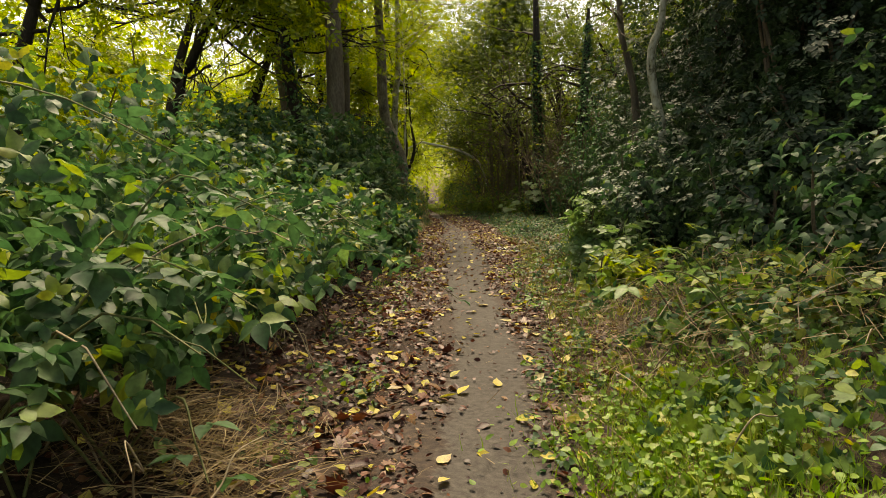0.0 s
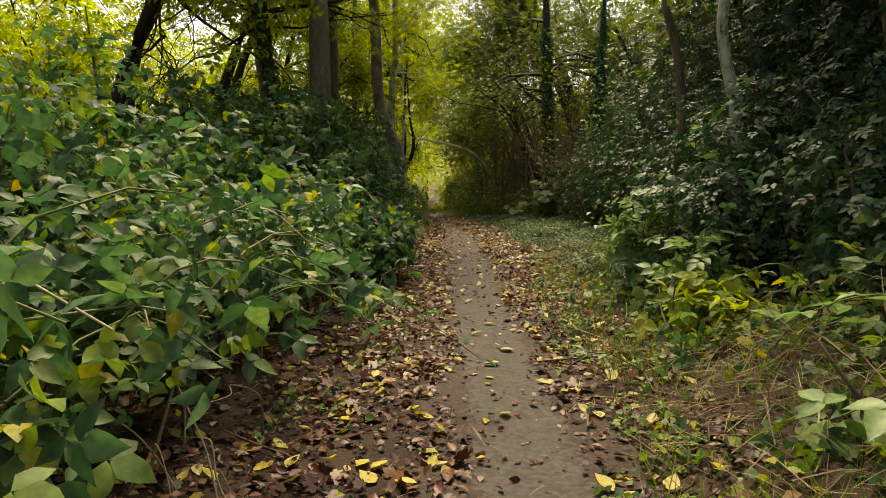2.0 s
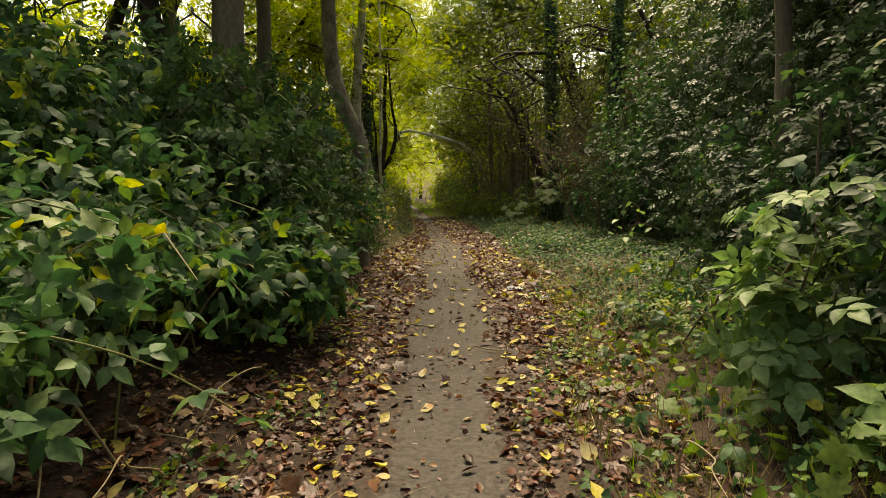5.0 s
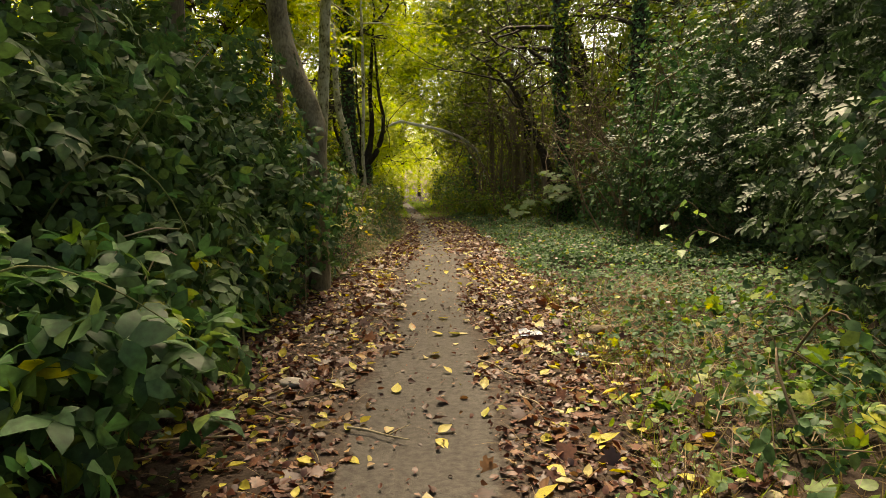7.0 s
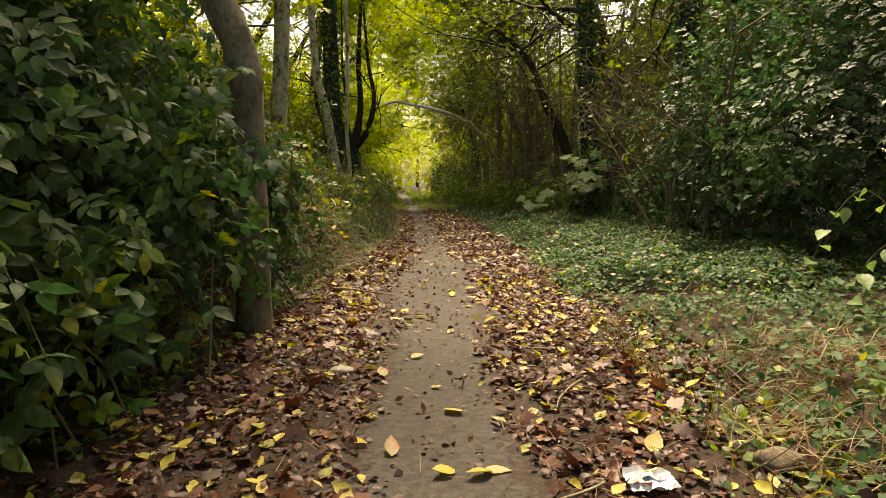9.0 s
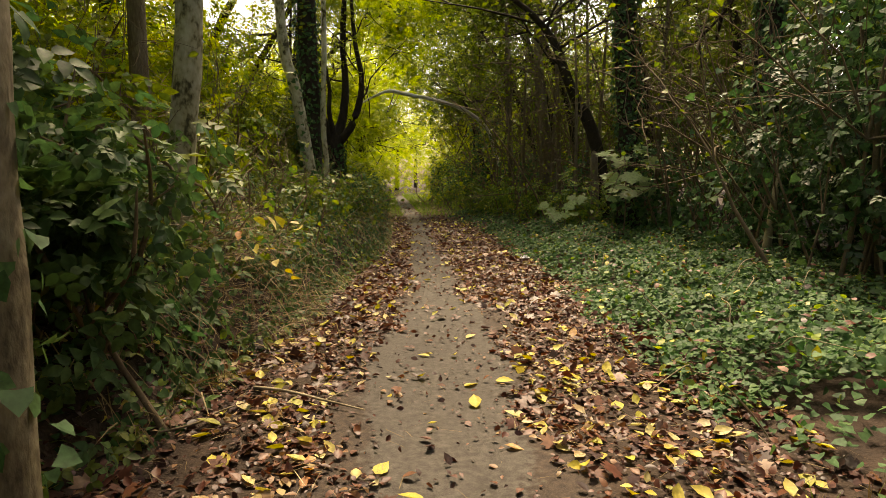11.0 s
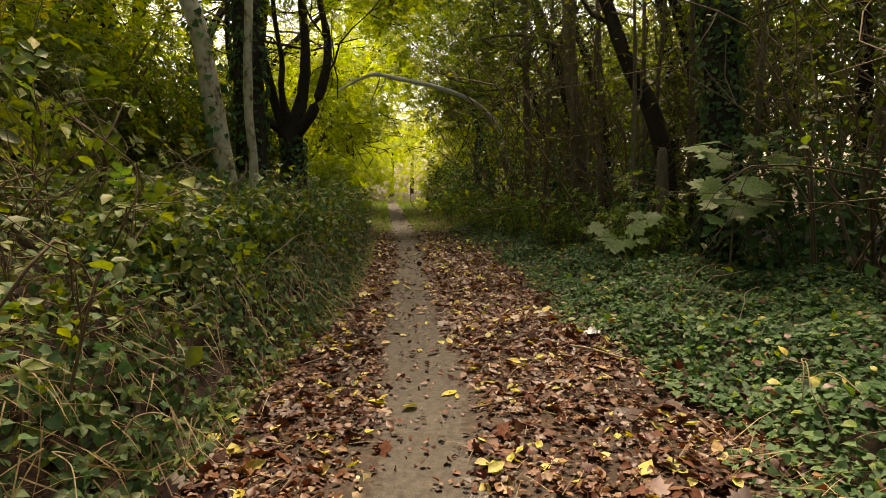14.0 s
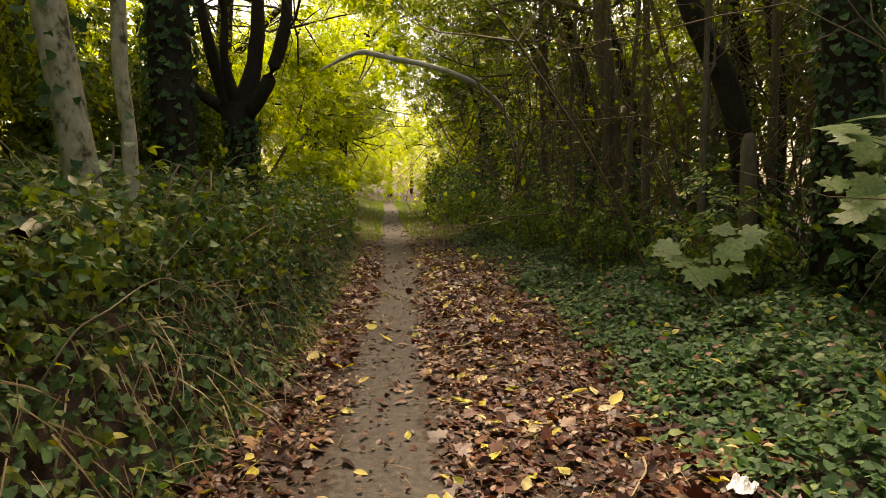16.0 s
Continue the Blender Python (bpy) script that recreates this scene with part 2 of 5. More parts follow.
def mid(y): return np.interp(y, YK, XK)
def left_edge(y): return np.interp(y, LY, LX)
def right_edge(y): return np.interp(y, RY, RX)
def hedge_line(y): return np.interp(y, HY, HX)
def bare_width(y): return np.interp(y, [0, 5, 8, 11, 13, 15, 17, 18.5, 19.5, 21, 22.5, 24, 26, 35, 60], [0.23, 0.24, 0.26, 0.27, 0.39, 0.33, 0.27, 0.38, 0.52, 0.4, 0.2, 0.27, 0.2, 0.24, 0.4])


def smooth(a, b, v):
    s = np.clip((v - a) / (b - a), 0, 1)
    return s * s * (3 - 2 * s)


def wobble(x, y, s=1.0):
    return (np.sin(1.7 * x * s + 0.6 * y * s) * np.sin(1.3 * y * s - 0.4 * x * s + 1.1) + 0.5 * np.sin(4.1 * x * s - 2.2 * y * s + 0.7) * np.sin(3.7 * y * s + 1.9 * x * s)) / 1.5


def land(x, y):
    """Height of the ground: a flat path, a bank on its left and a low verge on its right."""
    x, y = np.asarray(x, float), np.asarray(y, float)
    dl, dr = left_edge(y) - x, x - right_edge(y)
    amp = np.interp(y, [0, 6, 10, 13, 18, 30, 50], [0.25, 0.3, 0.4, 0.55, 0.6, 0.75, 0.5])
    z = amp * smooth(0.0, 1.5, dl) + 0.45 * smooth(-0.02, 0.34, dl) * smooth(14, 19.5, y) * (1 - smooth(31, 38, y)) + 0.035 * np.clip(dl - 1.5, 0, 8) * smooth(6, 14, y)
    z = z + np.interp(y, [0, 8, 12, 20], [0.3, 0.3, 0.15, 0.1]) * smooth(0.0, 1.3, dr) + 0.04 * np.clip(dr - 2, 0, 10)
    z = z - 0.03 * np.exp(-((x - mid(y)) / 0.5) ** 2)
    near = np.exp(-((x - mid(y)) / 1.2) ** 2)
    return z + wobble(x, y, 1.0) * (0.06 - 0.05 * near) + wobble(x, y, 6.0) * 0.008


# ---------------- mesh helpers ----------------
rng = np.random.default_rng(7)


def mesh_from(name, verts, tris, mats, mat_index=None, smooth_shade=False):
    me = bpy.data.meshes.new(name)
    verts, tris = np.asarray(verts, np.float32), np.asarray(tris, np.int32)
    k = tris.shape[1]
    me.vertices.add(len(verts))
    me.vertices.foreach_set("co", verts.ravel())
    me.loops.add(tris.size)
    me.loops.foreach_set("vertex_index", tris.ravel())
    me.polygons.add(len(tris))
    me.polygons.foreach_set("loop_start", np.arange(0, tris.size, k, dtype=np.int32))
    for m in mats:
        me.materials.append(m)
    if mat_index is not None:
        me.polygons.foreach_set("material_index", np.asarray(mat_index, np.int32))
    if smooth_shade:
        me.polygons.foreach_set("use_smooth", np.ones(len(tris), bool))
    me.update(calc_edges=True)
    return me


def part(name, me, parent=None, label="", kind=""):
    ob = new(name, me)
    if parent is not None:
        ob.parent = parent
        ob.matrix_parent_inverse = Matrix.Translation(-parent.location)
    return tagged(ob, label=label, kind=kind)


def thing(name, at, label, category, group="", kind=""):
    e = new(name)
    e.location = at
    e.empty_display_size = 0.1
    return tagged(e, label, category, group, kind)


def unit(v):
    return v / np.maximum(np.linalg.norm(v, axis=-1, keepdims=True), 1e-9)


# leaf shapes: length 1 along +y, face up +z
def blade(w=0.3, fold=0.08, droop=-0.1):
    v = [(0, 0, 0), (-w, 0.3, fold), (-w * 0.85, 0.62, fold), (0, 1, droop), (w * 0.85, 0.62, fold), (w, 0.3, fold), (0, 0.3, 0), (0, 0.62, -0.02)]
    f = [(0, 6, 1), (1, 6, 7), (1, 7, 2), (2, 7, 3), (0, 5, 6), (5, 4, 6), (6, 4, 7), (4, 3, 7)]
    return np.array(v, float), np.array(f)


def kite(w=0.32, fold=0.1, droop=-0.08):
    return np.array([(0, 0, 0), (-w, 0.45, fold), (0, 1, droop), (w, 0.45, fold)], float), np.array([(0, 2, 1), (0, 3, 2)])


def fan(outline, rise=0.0, centre=(0, 0.42, 0)):
    v = [centre] + [(x, y, rise * abs(x)) for x, y in outline]
    n = len(outline)
    return np.array(v, float), np.array([(0, 1 + (i + 1) % n, 1 + i) for i in range(n)])


def mirrored(half):
    return half + [(-x, y) for x, y in reversed(half) if x > 1e-6]


def oval(w=0.31, fold=0.1, droop=-0.14):
    ys, ws = (0.0, 0.14, 0.4, 0.68, 0.9, 1.05), (0.0, 0.66, 1.0, 0.74, 0.27, 0.0)
    v, f = [], []
    for y, a in zip(ys, ws):
        z = droop * y * y
        v += [(-w * a, y, z + fold * a), (0, y, z), (w * a, y, z + fold * a)]
    for i in range(5):
        k = 3 * i
        for p in (k, k + 1):
            if ws[i] > 0 or p == k + 1:
                f.append((p, p + 1, p + 4) if not (ws[i] == 0 and p == k) else (p, p + 1, p + 4))
            f.append((p, p + 4, p + 3))
    keep = [t for t in f if len({v[q] for q in t}) == 3]
    return np.array(v, float), np.array(keep)


IVY = (np.array([(0, 0.1, 0), (0.46, 0.06, 0.06), (0.4, 0.5, 0.04), (0, 0.98, -0.06), (-0.4, 0.5, 0.04), (-0.46, 0.06, 0.06)], float), np.array([(0, 1, 2), (0, 2, 3), (0, 3, 4), (0, 4, 5)]))
LOBED = fan(mirrored([(0, 0.04), (0.16, -0.1), (0.4, -0.06), (0.36, 0.1), (0.58, 0.12), (0.7, 0.34), (0.5, 0.4), (0.54, 0.56), (0.62, 0.76), (0.4, 0.68), (0.28, 0.64), (0.26, 0.82), (0.12, 0.9), (0, 1.1)]), -0.1)
SERRATE = fan(mirrored([(0, 0), (0.2, 0.05), (0.33, 0.22), (0.35, 0.42), (0.3, 0.6), (0.17, 0.82), (0, 1.02)]), 0.14)


def joined(shapes):
    """Several shapes laid together: (shape, turn about z in degrees, tilt, scale, shift)."""
    vs, fs, k = [], [], 0
    for (v, f), rz, rx, s, off in shapes:
        m = np.array(Euler((radians(rx), 0, radians(rz))).to_matrix())
        vs.append((v * s) @ m.T + np.array(off))
        fs.append(f + k)
        k += len(v)
    return np.concatenate(vs), np.concatenate(fs)


TRIPLE = joined([(oval(), 0, -6, 0.6, (0, 0.42, 0)), (oval(), 74, -10, 0.52, (0, 0.36, 0)), (oval(), -74, -10, 0.52, (0, 0.36, 0))])
LANCE = (np.array([(0, 0, 0), (-0.3, 0.3, 0.06), (-0.24, 0.66, 0.03), (0, 1, -0.14), (0.24, 0.66, 0.03), (0.3, 0.3, 0.06)], float), np.array([(0, 5, 1), (1, 5, 4), (1, 4, 2), (2, 4, 3)]))
TRIPLE_PLAIN = joined([(LANCE, 0, -6, 0.64, (0, 0.4, 0)), (LANCE, 72, -14, 0.55, (0, 0.36, 0)), (LANCE, -72, -14, 0.55, (0, 0.36, 0))])
SPRIG = joined([(kite(), 0, -5, 0.45, (0, 0.6, 0)), (kite(), 55, 0, 0.42, (0, 0.5, 0)), (kite(), -55, 0, 0.42, (0, 0.42, 0)), (kite(), 62, 8, 0.42, (0, 0.2, 0)), (kite(), -62, 8, 0.42, (0, 0.1, 0))])
SPRIG_FINE = joined([(oval(0.32), 0, -5, 0.45, (0, 0.6, 0)), (oval(0.32), 55, 0, 0.42, (0, 0.5, 0)), (oval(0.32), -55, 0, 0.42, (0, 0.42, 0)), (oval(0.32), 62, 8, 0.42, (0, 0.2, 0)), (oval(0.32), -62, 8, 0.42, (0, 0.1, 0))])
PINNATE = joined([(kite(0.26), 0, -5, 0.46, (0, 0.66, 0))] + [(kite(0.26), s * 60, -4, 0.46, (0, y, 0)) for y in (0.52, 0.22) for s in (1, -1)])


def strewn(shape, at, normal, along, size):
    """Lays one copy of a shape at every place, with its own facing and size. Returns vertices and faces."""
    v, f = shape
    z = unit(normal)
    y = unit(along - (along * z).sum(-1, keepdims=True) * z)
    x = np.cross(y, z)
    size = np.asarray(size, float).reshape(-1, 1, 1)
    p = at[:, None, :] + size * (v[None, :, 0:1] * x[:, None] + v[None, :, 1:2] * y[:, None] + v[None, :, 2:3] * z[:, None])
    k = len(at)
    faces = f[None] + (np.arange(k) * len(v))[:, None, None]
    return p.reshape(-1, 3), faces.reshape(-1, f.shape[1])


def leaves(name, sets, parent=None, label="", kind="stuff"):
    """One mesh of leaves out of several sets (shape, at, normal, along, size, material)."""
    vs, fs, mi, mats, k = [], [], [], [], 0
    for shape, at, nor, alo, size, mat in sets:
        if not len(at):
            continue
        v, f = strewn(shape, at, nor, alo, size)
        if mat not in mats:
            mats.append(mat)
        vs.append(v), fs.append(f + k), mi.append(np.full(len(f), mats.index(mat)))
        k += len(v)
    return part(name, mesh_from(name, np.concatenate(vs), np.concatenate(fs), mats, np.concatenate(mi), True), parent, label, kind)


def tube(points, radii, sides=8, rough=0.0):
    """A tapered, slightly uneven stem through the points."""
    p = np.array(points, float)
    if len(p) > 2 and sides > 5:
        t = np.arange(len(p))
        s = np.linspace(0, len(p) - 1, (len(p) - 1) * 4 + 1)
        q = []
        for u in s:
            i = min(int(u), len(p) - 2)
            w = u - i
            a, b, c, d = p[max(i - 1, 0)], p[i], p[i + 1], p[min(i + 2, len(p) - 1)]
            q.append(0.5 * (2 * b + (c - a) * w + (2 * a - 5 * b + 4 * c - d) * w * w + (3 * b - a - 3 * c + d) * w ** 3))
        r = np.interp(s, t, radii)
        p = np.array(q)
    else:
        r = np.array(radii, float)
    tang = unit(np.gradient(p, axis=0))
    ref = np.where(np.abs(tang[:, 2:3]) > 0.9, np.array([[1.0, 0, 0]]), np.array([[0, 0, 1.0]]))
    u = unit(np.cross(ref, tang))
    w = np.cross(tang, u)
    ang = np.linspace(0, 2 * math.pi, sides, endpoint=False)
    rr = r[:, None] * (1 + rough * rng.normal(size=(len(p), sides)))
    ring = p[:, None] + rr[..., None] * (np.cos(ang)[None, :, None] * u[:, None] + np.sin(ang)[None, :, None] * w[:, None])
    n = len(p)
    i, j = np.meshgrid(np.arange(n - 1), np.arange(sides), indexing="ij")
    a, b = i * sides + j, i * sides + (j + 1) % sides
    f = np.stack([a, b, b + sides, a + sides], -1).reshape(-1, 4)
    return ring.reshape(-1, 3), f


def tubes_mesh(name, many, mat):
    vs, fs, k = [], [], 0
    for v, f in many:
        vs.append(v), fs.append(f + k)
        k += len(v)
    return mesh_from(name, np.concatenate(vs), np.concatenate(fs), [mat], None, True)


def stem(name, points, radii, mat, parent, sides=8, rough=0.05, label=""):
    v, f = tube(points, radii, sides, rough)
    return part(name, mesh_from(name, v, f, [mat], None, True), parent, label)


def grow(start, heading, length, r0, depth, out, wander=0.25, droop=0.0, fork=(2, 4), steps=4):
    """A branch that wanders and forks; adds (points, radii) to out."""
    p, d = np.array(start, float), unit(np.array(heading, float))
    pts = [p.copy()]
    for _ in range(steps):
        d = unit(d + rng.normal(size=3) * wander + np.array([0, 0, -droop]))
        p = p + d * length / steps
        pts.append(p.copy())
    out.append((pts, np.linspace(r0, r0 * 0.35, len(pts))))
    if depth > 0:
        for _ in range(rng.integers(*fork)):
            i = rng.integers(1, len(pts))
            side = unit(d + rng.normal(size=3) * 0.75)
            grow(pts[i], side, length * rng.uniform(0.45, 0.7), max(r0 * 0.5, 0.003), depth - 1, out, wander, droop, fork, steps)


def blob_points(centre, radii, n, lump=0.25, shell=0.45, low=-1.0):
    """Places and outward directions in the outer layer of a lumpy mass."""
    d = unit(rng.normal(size=(int(n * 1.3) + 10, 3)))
    d = d[d[:, 2] > low][:n]
    c = np.array(centre, float)
    lumps = 1 + lump * (np.sin(5 * d[:, 0] + c[0] * 3) * np.sin(5 * d[:, 2] + c[1]) + 0.6 * np.sin(9 * d[:, 1] + 7 * d[:, 2] + c[0]) * np.sin(8 * d[:, 0] + c[1] * 2))
    depth = 1 - shell * rng.random(len(d)) ** 1.6
    return c + d * np.array(radii) * (lumps * depth)[:, None], unit(d / np.array(radii))


def facing(outward, up=0.6, out=0.6, jitter=0.5):
    return unit(outward * out + np.array([0, 0, up]) + rng.normal(size=outward.shape) * jitter)


def hanging(outward, fall=0.35):
    return unit(outward * 0.6 + rng.normal(size=outward.shape) * 0.7 + np.array([0, 0, -fall]))


# ---------------- the ground ----------------
def stops_axis(*runs):
    return np.concatenate([np.arange(a, b, s) for a, b, s in runs])


def make_ground():
    xs = stops_axis((-400, -40, 60), (-40, -12, 2), (-12, -5, 0.35), (-5, 4.5, 0.13), (4.5, 12, 0.35), (12, 40, 2), (40, 401, 60))
    ys = stops_axis((-300, -30, 45), (-30, -2, 1.5), (-2, 34, 0.13), (34, 60, 0.4), (60, 100, 2), (100, 700, 100))
    gx, gy = np.meshgrid(xs, ys, indexing="ij")
    v = np.stack([gx, gy, land(gx, gy)], -1).reshape(-1, 3)
    n = len(ys)
    i, j = np.meshgrid(np.arange(len(xs) - 1), np.arange(n - 1), indexing="ij")
    a = i * n + j
    f = np.stack([a, a + n, a + n + 1, a + 1], -1).reshape(-1, 4)
    ob = new("ground", mesh_from("ground", v, f, [M_SOIL], None, True))
    tagged(ob, "dark humus woodland floor with a low bank", "ground", kind="structure")


def make_path():
    ys = np.arange(-3, 60, 0.08)
    wide = bare_width(ys)
    us = np.linspace(-1, 1, 33)
    gy, gu = np.meshgrid(ys, us, indexing="ij")
    gx = mid(gy) + gu * (wide[:, None] + 0.35)
    gz = land(gx, gy) + 0.012 * (1 - np.abs(gu) ** 6) - 0.006
    worn = np.clip(0.5 + (wide[:, None] - np.abs(gx - mid(gy))) / 0.3, 0, 1)
    v = np.stack([gx, gy, gz], -1).reshape(-1, 3)
    n = len(us)
    i, j = np.meshgrid(np.arange(len(ys) - 1), np.arange(n - 1), indexing="ij")
    a = i * n + j
    f = np.stack([a, a + 1, a + n + 1, a + n], -1).reshape(-1, 4)
    me = mesh_from("footpath", v, f, [M_PATH], None, True)
    me.attributes.new("worn", "FLOAT", "POINT").data.foreach_set("value", worn.ravel().astype(np.float32))
    ob = new("footpath", me)
    tagged(ob, "narrow bare trodden earth footpath, damp grey-brown", "path", kind="structure")


make_ground()
make_path()


def over_land(x, y, lift=0.0):
    return np.stack([x, y, land(x, y) + lift], -1)


# ---------------- trees ----------------
def crown_sets(tips, n, spread, size, mat, shape=None, flat=0.5):
    at = tips[rng.integers(0, len(tips), n)] + rng.normal(size=(n, 3)) * np.array([spread, spread, spread * 0.55])
    nor = unit(rng.normal(size=(n, 3)) * 0.5 + np.array([0, 0, 1.0]))
    alo = rng.normal(size=(n, 3)) + np.array([0, 0, -flat])
    return (shape or kite(), at, nor, alo, rng.uniform(size * 0.6, size * 1.25, n), mat)


def tree(name, points, radii, bark, label, limbs=6, leaf=None, leaf_n=2500, leaf_size=0.1, crown_from=3.5, reach=2.2, ivy=0, ivy_top=7.5, group="trees beside the path", shape=None, spread=0.45, sides=12, limb_depth=2):
    p = np.array(points, float)
    p[0, 2] = land(p[0, 0], p[0, 1]) - 0.12
    t = thing(name, tuple(p[0]), label, "tree", group)
    flare = np.array(radii, float)
    stem("trunk", np.vstack([p[0], p[0] + (p[1] - p[0]) * 0.12, p[1:]]), np.r_[flare[0] * 1.45, flare[0] * 1.08, flare[1:]], bark, t, sides, 0.045)
    tips = []
    for _ in range(limbs):
        k = rng.uniform(0, 1)
        zs = p[:, 2]
        z = crown_from + (zs[-1] - crown_from) * k
        at = np.array([np.interp(z, zs, p[:, 0]), np.interp(z, zs, p[:, 1]), z])
        r = np.interp(z, zs, radii) * 0.45
        ang = rng.uniform(0, 2 * math.pi)
        out = []
        grow(at, (math.cos(ang), math.sin(ang), 0.35), reach * rng.uniform(0.7, 1.2), max(r, 0.02), limb_depth, out, 0.22, 0.02)
        part("limb", tubes_mesh("limb", [tube(a, b, 4) for a, b in out], bark), t)
        tips += [q for a, _ in out for q in a[1:]]
    if leaf and tips:
        leaves("crown", [crown_sets(np.array(tips), int(leaf_n * 0.6), spread, leaf_size * 1.35, leaf, shape)], t)
    if ivy:
        n = ivy
        k = rng.random(n) ** 0.9
        z = p[0, 2] + (min(p[-1, 2], ivy_top) - p[0, 2]) * k
        ang = rng.uniform(0, 2 * math.pi, n)
        out = np.stack([np.cos(ang), np.sin(ang), np.zeros(n)], -1)
        r = np.interp(z, p[:, 2], radii) + rng.uniform(0.01, 0.12, n) * (0.6 + 0.4 * np.sin(z * 3 + ang * 2))
        at = np.stack([np.interp(z, p[:, 2], p[:, 0]), np.interp(z, p[:, 2], p[:, 1]), z], -1) + out * r[:, None]
        leaves("ivy", [(IVY, at, facing(out, 0.3, 1.0, 0.35), hanging(out, 0.9), rng.uniform(0.05, 0.1, n), M_IVY)], t, "dark green climbing ivy")
    return t


tree("leaning_ash_tree", [(-2.06, 17.3, 0), (-2.08, 17.35, 1.2), (-2.12, 17.4, 2.1), (-2.42, 17.5, 2.75), (-2.62, 17.55, 3.5), (-2.68, 17.6, 4.8), (-2.85, 17.7, 8), (-3.1, 18, 12)], [0.13, 0.125, 0.13, 0.14, 0.135, 0.12, 0.09, 0.04], M_BEIGE, "leaning ash trunk with grey-beige bark, ivy at its foot", 7, M_CANOPY, 2500, 0.13, 5.0, ivy=90, ivy_top=1.6, shape=PINNATE)
tree("pale_ash_tree", [(-3.1, 20.3, 0), (-3.08, 20.3, 1.2), (-2.93, 20.3, 2.4), (-2.84, 20.3, 4.2), (-2.76, 20.35, 5.6), (-2.9, 20.5, 12)], [0.13, 0.115, 0.1, 0.09, 0.08, 0.03], M_PALE, "straight slender ash trunk with pale beige bark", 7, M_CANOPY, 3500, 0.11, 4.8, shape=PINNATE)
tree("crooked_ash_tree", [(-3.72, 25.75, 0), (-3.79, 25.75, 1.2), (-3.95, 25.75, 2.2), (-4.08, 25.78, 2.85), (-4.23, 25.8, 3.4), (-4.32, 25.8, 4.9), (-4.5, 26, 9)], [0.125, 0.105, 0.1, 0.095, 0.09, 0.075, 0.03], M_PALE, "crooked pale ash trunk with flaking beige bark", 6, M_CANOPY, 3000, 0.11, 5.0, ivy=110, ivy_top=3.0, shape=PINNATE)
tree("slender_ash_tree", [(-3.6, 25.9, 0), (-3.58, 25.9, 1.5), (-3.62, 25.9, 2.2), (-3.6, 26.0, 4), (-3.7, 26.2, 8)], [0.055, 0.046, 0.048, 0.042, 0.02], M_PALE, "slender ash stem with ridged beige bark", 4, M_CANOPY, 1500, 0.11, 5.0, shape=PINNATE)
tree("ivy_clad_ash_tree", [(-4.6, 28.2, 0), (-4.6, 28.2, 3), (-4.7, 28.3, 6), (-4.8, 28.3, 10)], [0.2, 0.2, 0.18, 0.08], M_DARKBARK, "thick dark trunk wrapped in climbing ivy", 5, M_CANOPY, 2500, 0.11, 5.0, ivy=1800, shape=PINNATE)
tree("thick_dark_tree", [(-2.95, 14.5, 0), (-2.97, 14.5, 1.8), (-2.98, 14.5, 3), (-3, 14.55, 3.9), (-3.1, 14.7, 6), (-3.3, 15, 10)], [0.23, 0.2, 0.19, 0.185, 0.16, 0.08], M_BARK, "thick upright trunk with brown furrowed bark", 6, M_CANOPY, 3000, 0.11, 4.8, shape=PINNATE)
tree("ivy_clad_tree", [(-3.45, 14.3, 0), (-3.6, 14.35, 1.8), (-3.76, 14.36, 2.84), (-3.95, 14.36, 3.9), (-4.3, 14.4, 9)], [0.15, 0.14, 0.13, 0.12, 0.05], M_DARKBARK, "dark leaning trunk with a sleeve of ivy", 6, M_CANOPY, 3000, 0.11, 4.2, ivy=900, shape=PINNATE)
tree("slim_brown_tree", [(-3.3, 16.3, 0), (-3.3, 16.3, 2), (-3.28, 16.3, 3.3), (-3.27, 16.3, 4.4), (-3.35, 16.4, 10)], [0.12, 0.115, 0.11, 0.1, 0.04], M_BARK, "slim upright trunk with brown bark", 5, M_CANOPY, 2500, 0.11, 4.8, shape=PINNATE)
tree("slim_brown_tree", [(-4.73, 16.71, 0), (-4.93, 16.8, 3), (-5.32, 16.89, 6), (-5.62, 16.98, 10)], [0.12, 0.11, 0.1, 0.04], M_BARK, "slim leaning trunk with brown bark", 5, M_CANOPY, 2500, 0.11, 4.4, shape=PINNATE)
tree("slim_brown_tree", [(-4.3, 21.8, 0), (-4.3, 21.8, 3), (-4.3, 21.9, 6), (-4.2, 22, 10)], [0.1, 0.09, 0.08, 0.03], M_BARK, "slim upright trunk with brown bark", 5, M_CANOPY, 2500, 0.11, 4.6, shape=PINNATE)
tree("slim_brown_tree", [(-6.4, 24.5, 0), (-6.4, 24.5, 3), (-6.6, 24.6, 6), (-6.6, 25, 10)], [0.13, 0.12, 0.1, 0.04], M_DARKBARK, "dark trunk half covered in ivy", 5, M_CANOPY, 2500, 0.11, 4.0, ivy=600, shape=PINNATE)


tree("ivy_clad_tree", [(-6.8, 29.5, 0), (-6.95, 29.5, 1.5), (-7.8, 29.5, 4.4), (-8.6, 29.6, 9)], [0.24, 0.22, 0.2, 0.08], M_DARKBARK, "leaning dark trunk under a heavy coat of ivy", 5, M_CANOPY, 1500, 0.11, 4.8, ivy=2600, shape=PINNATE)


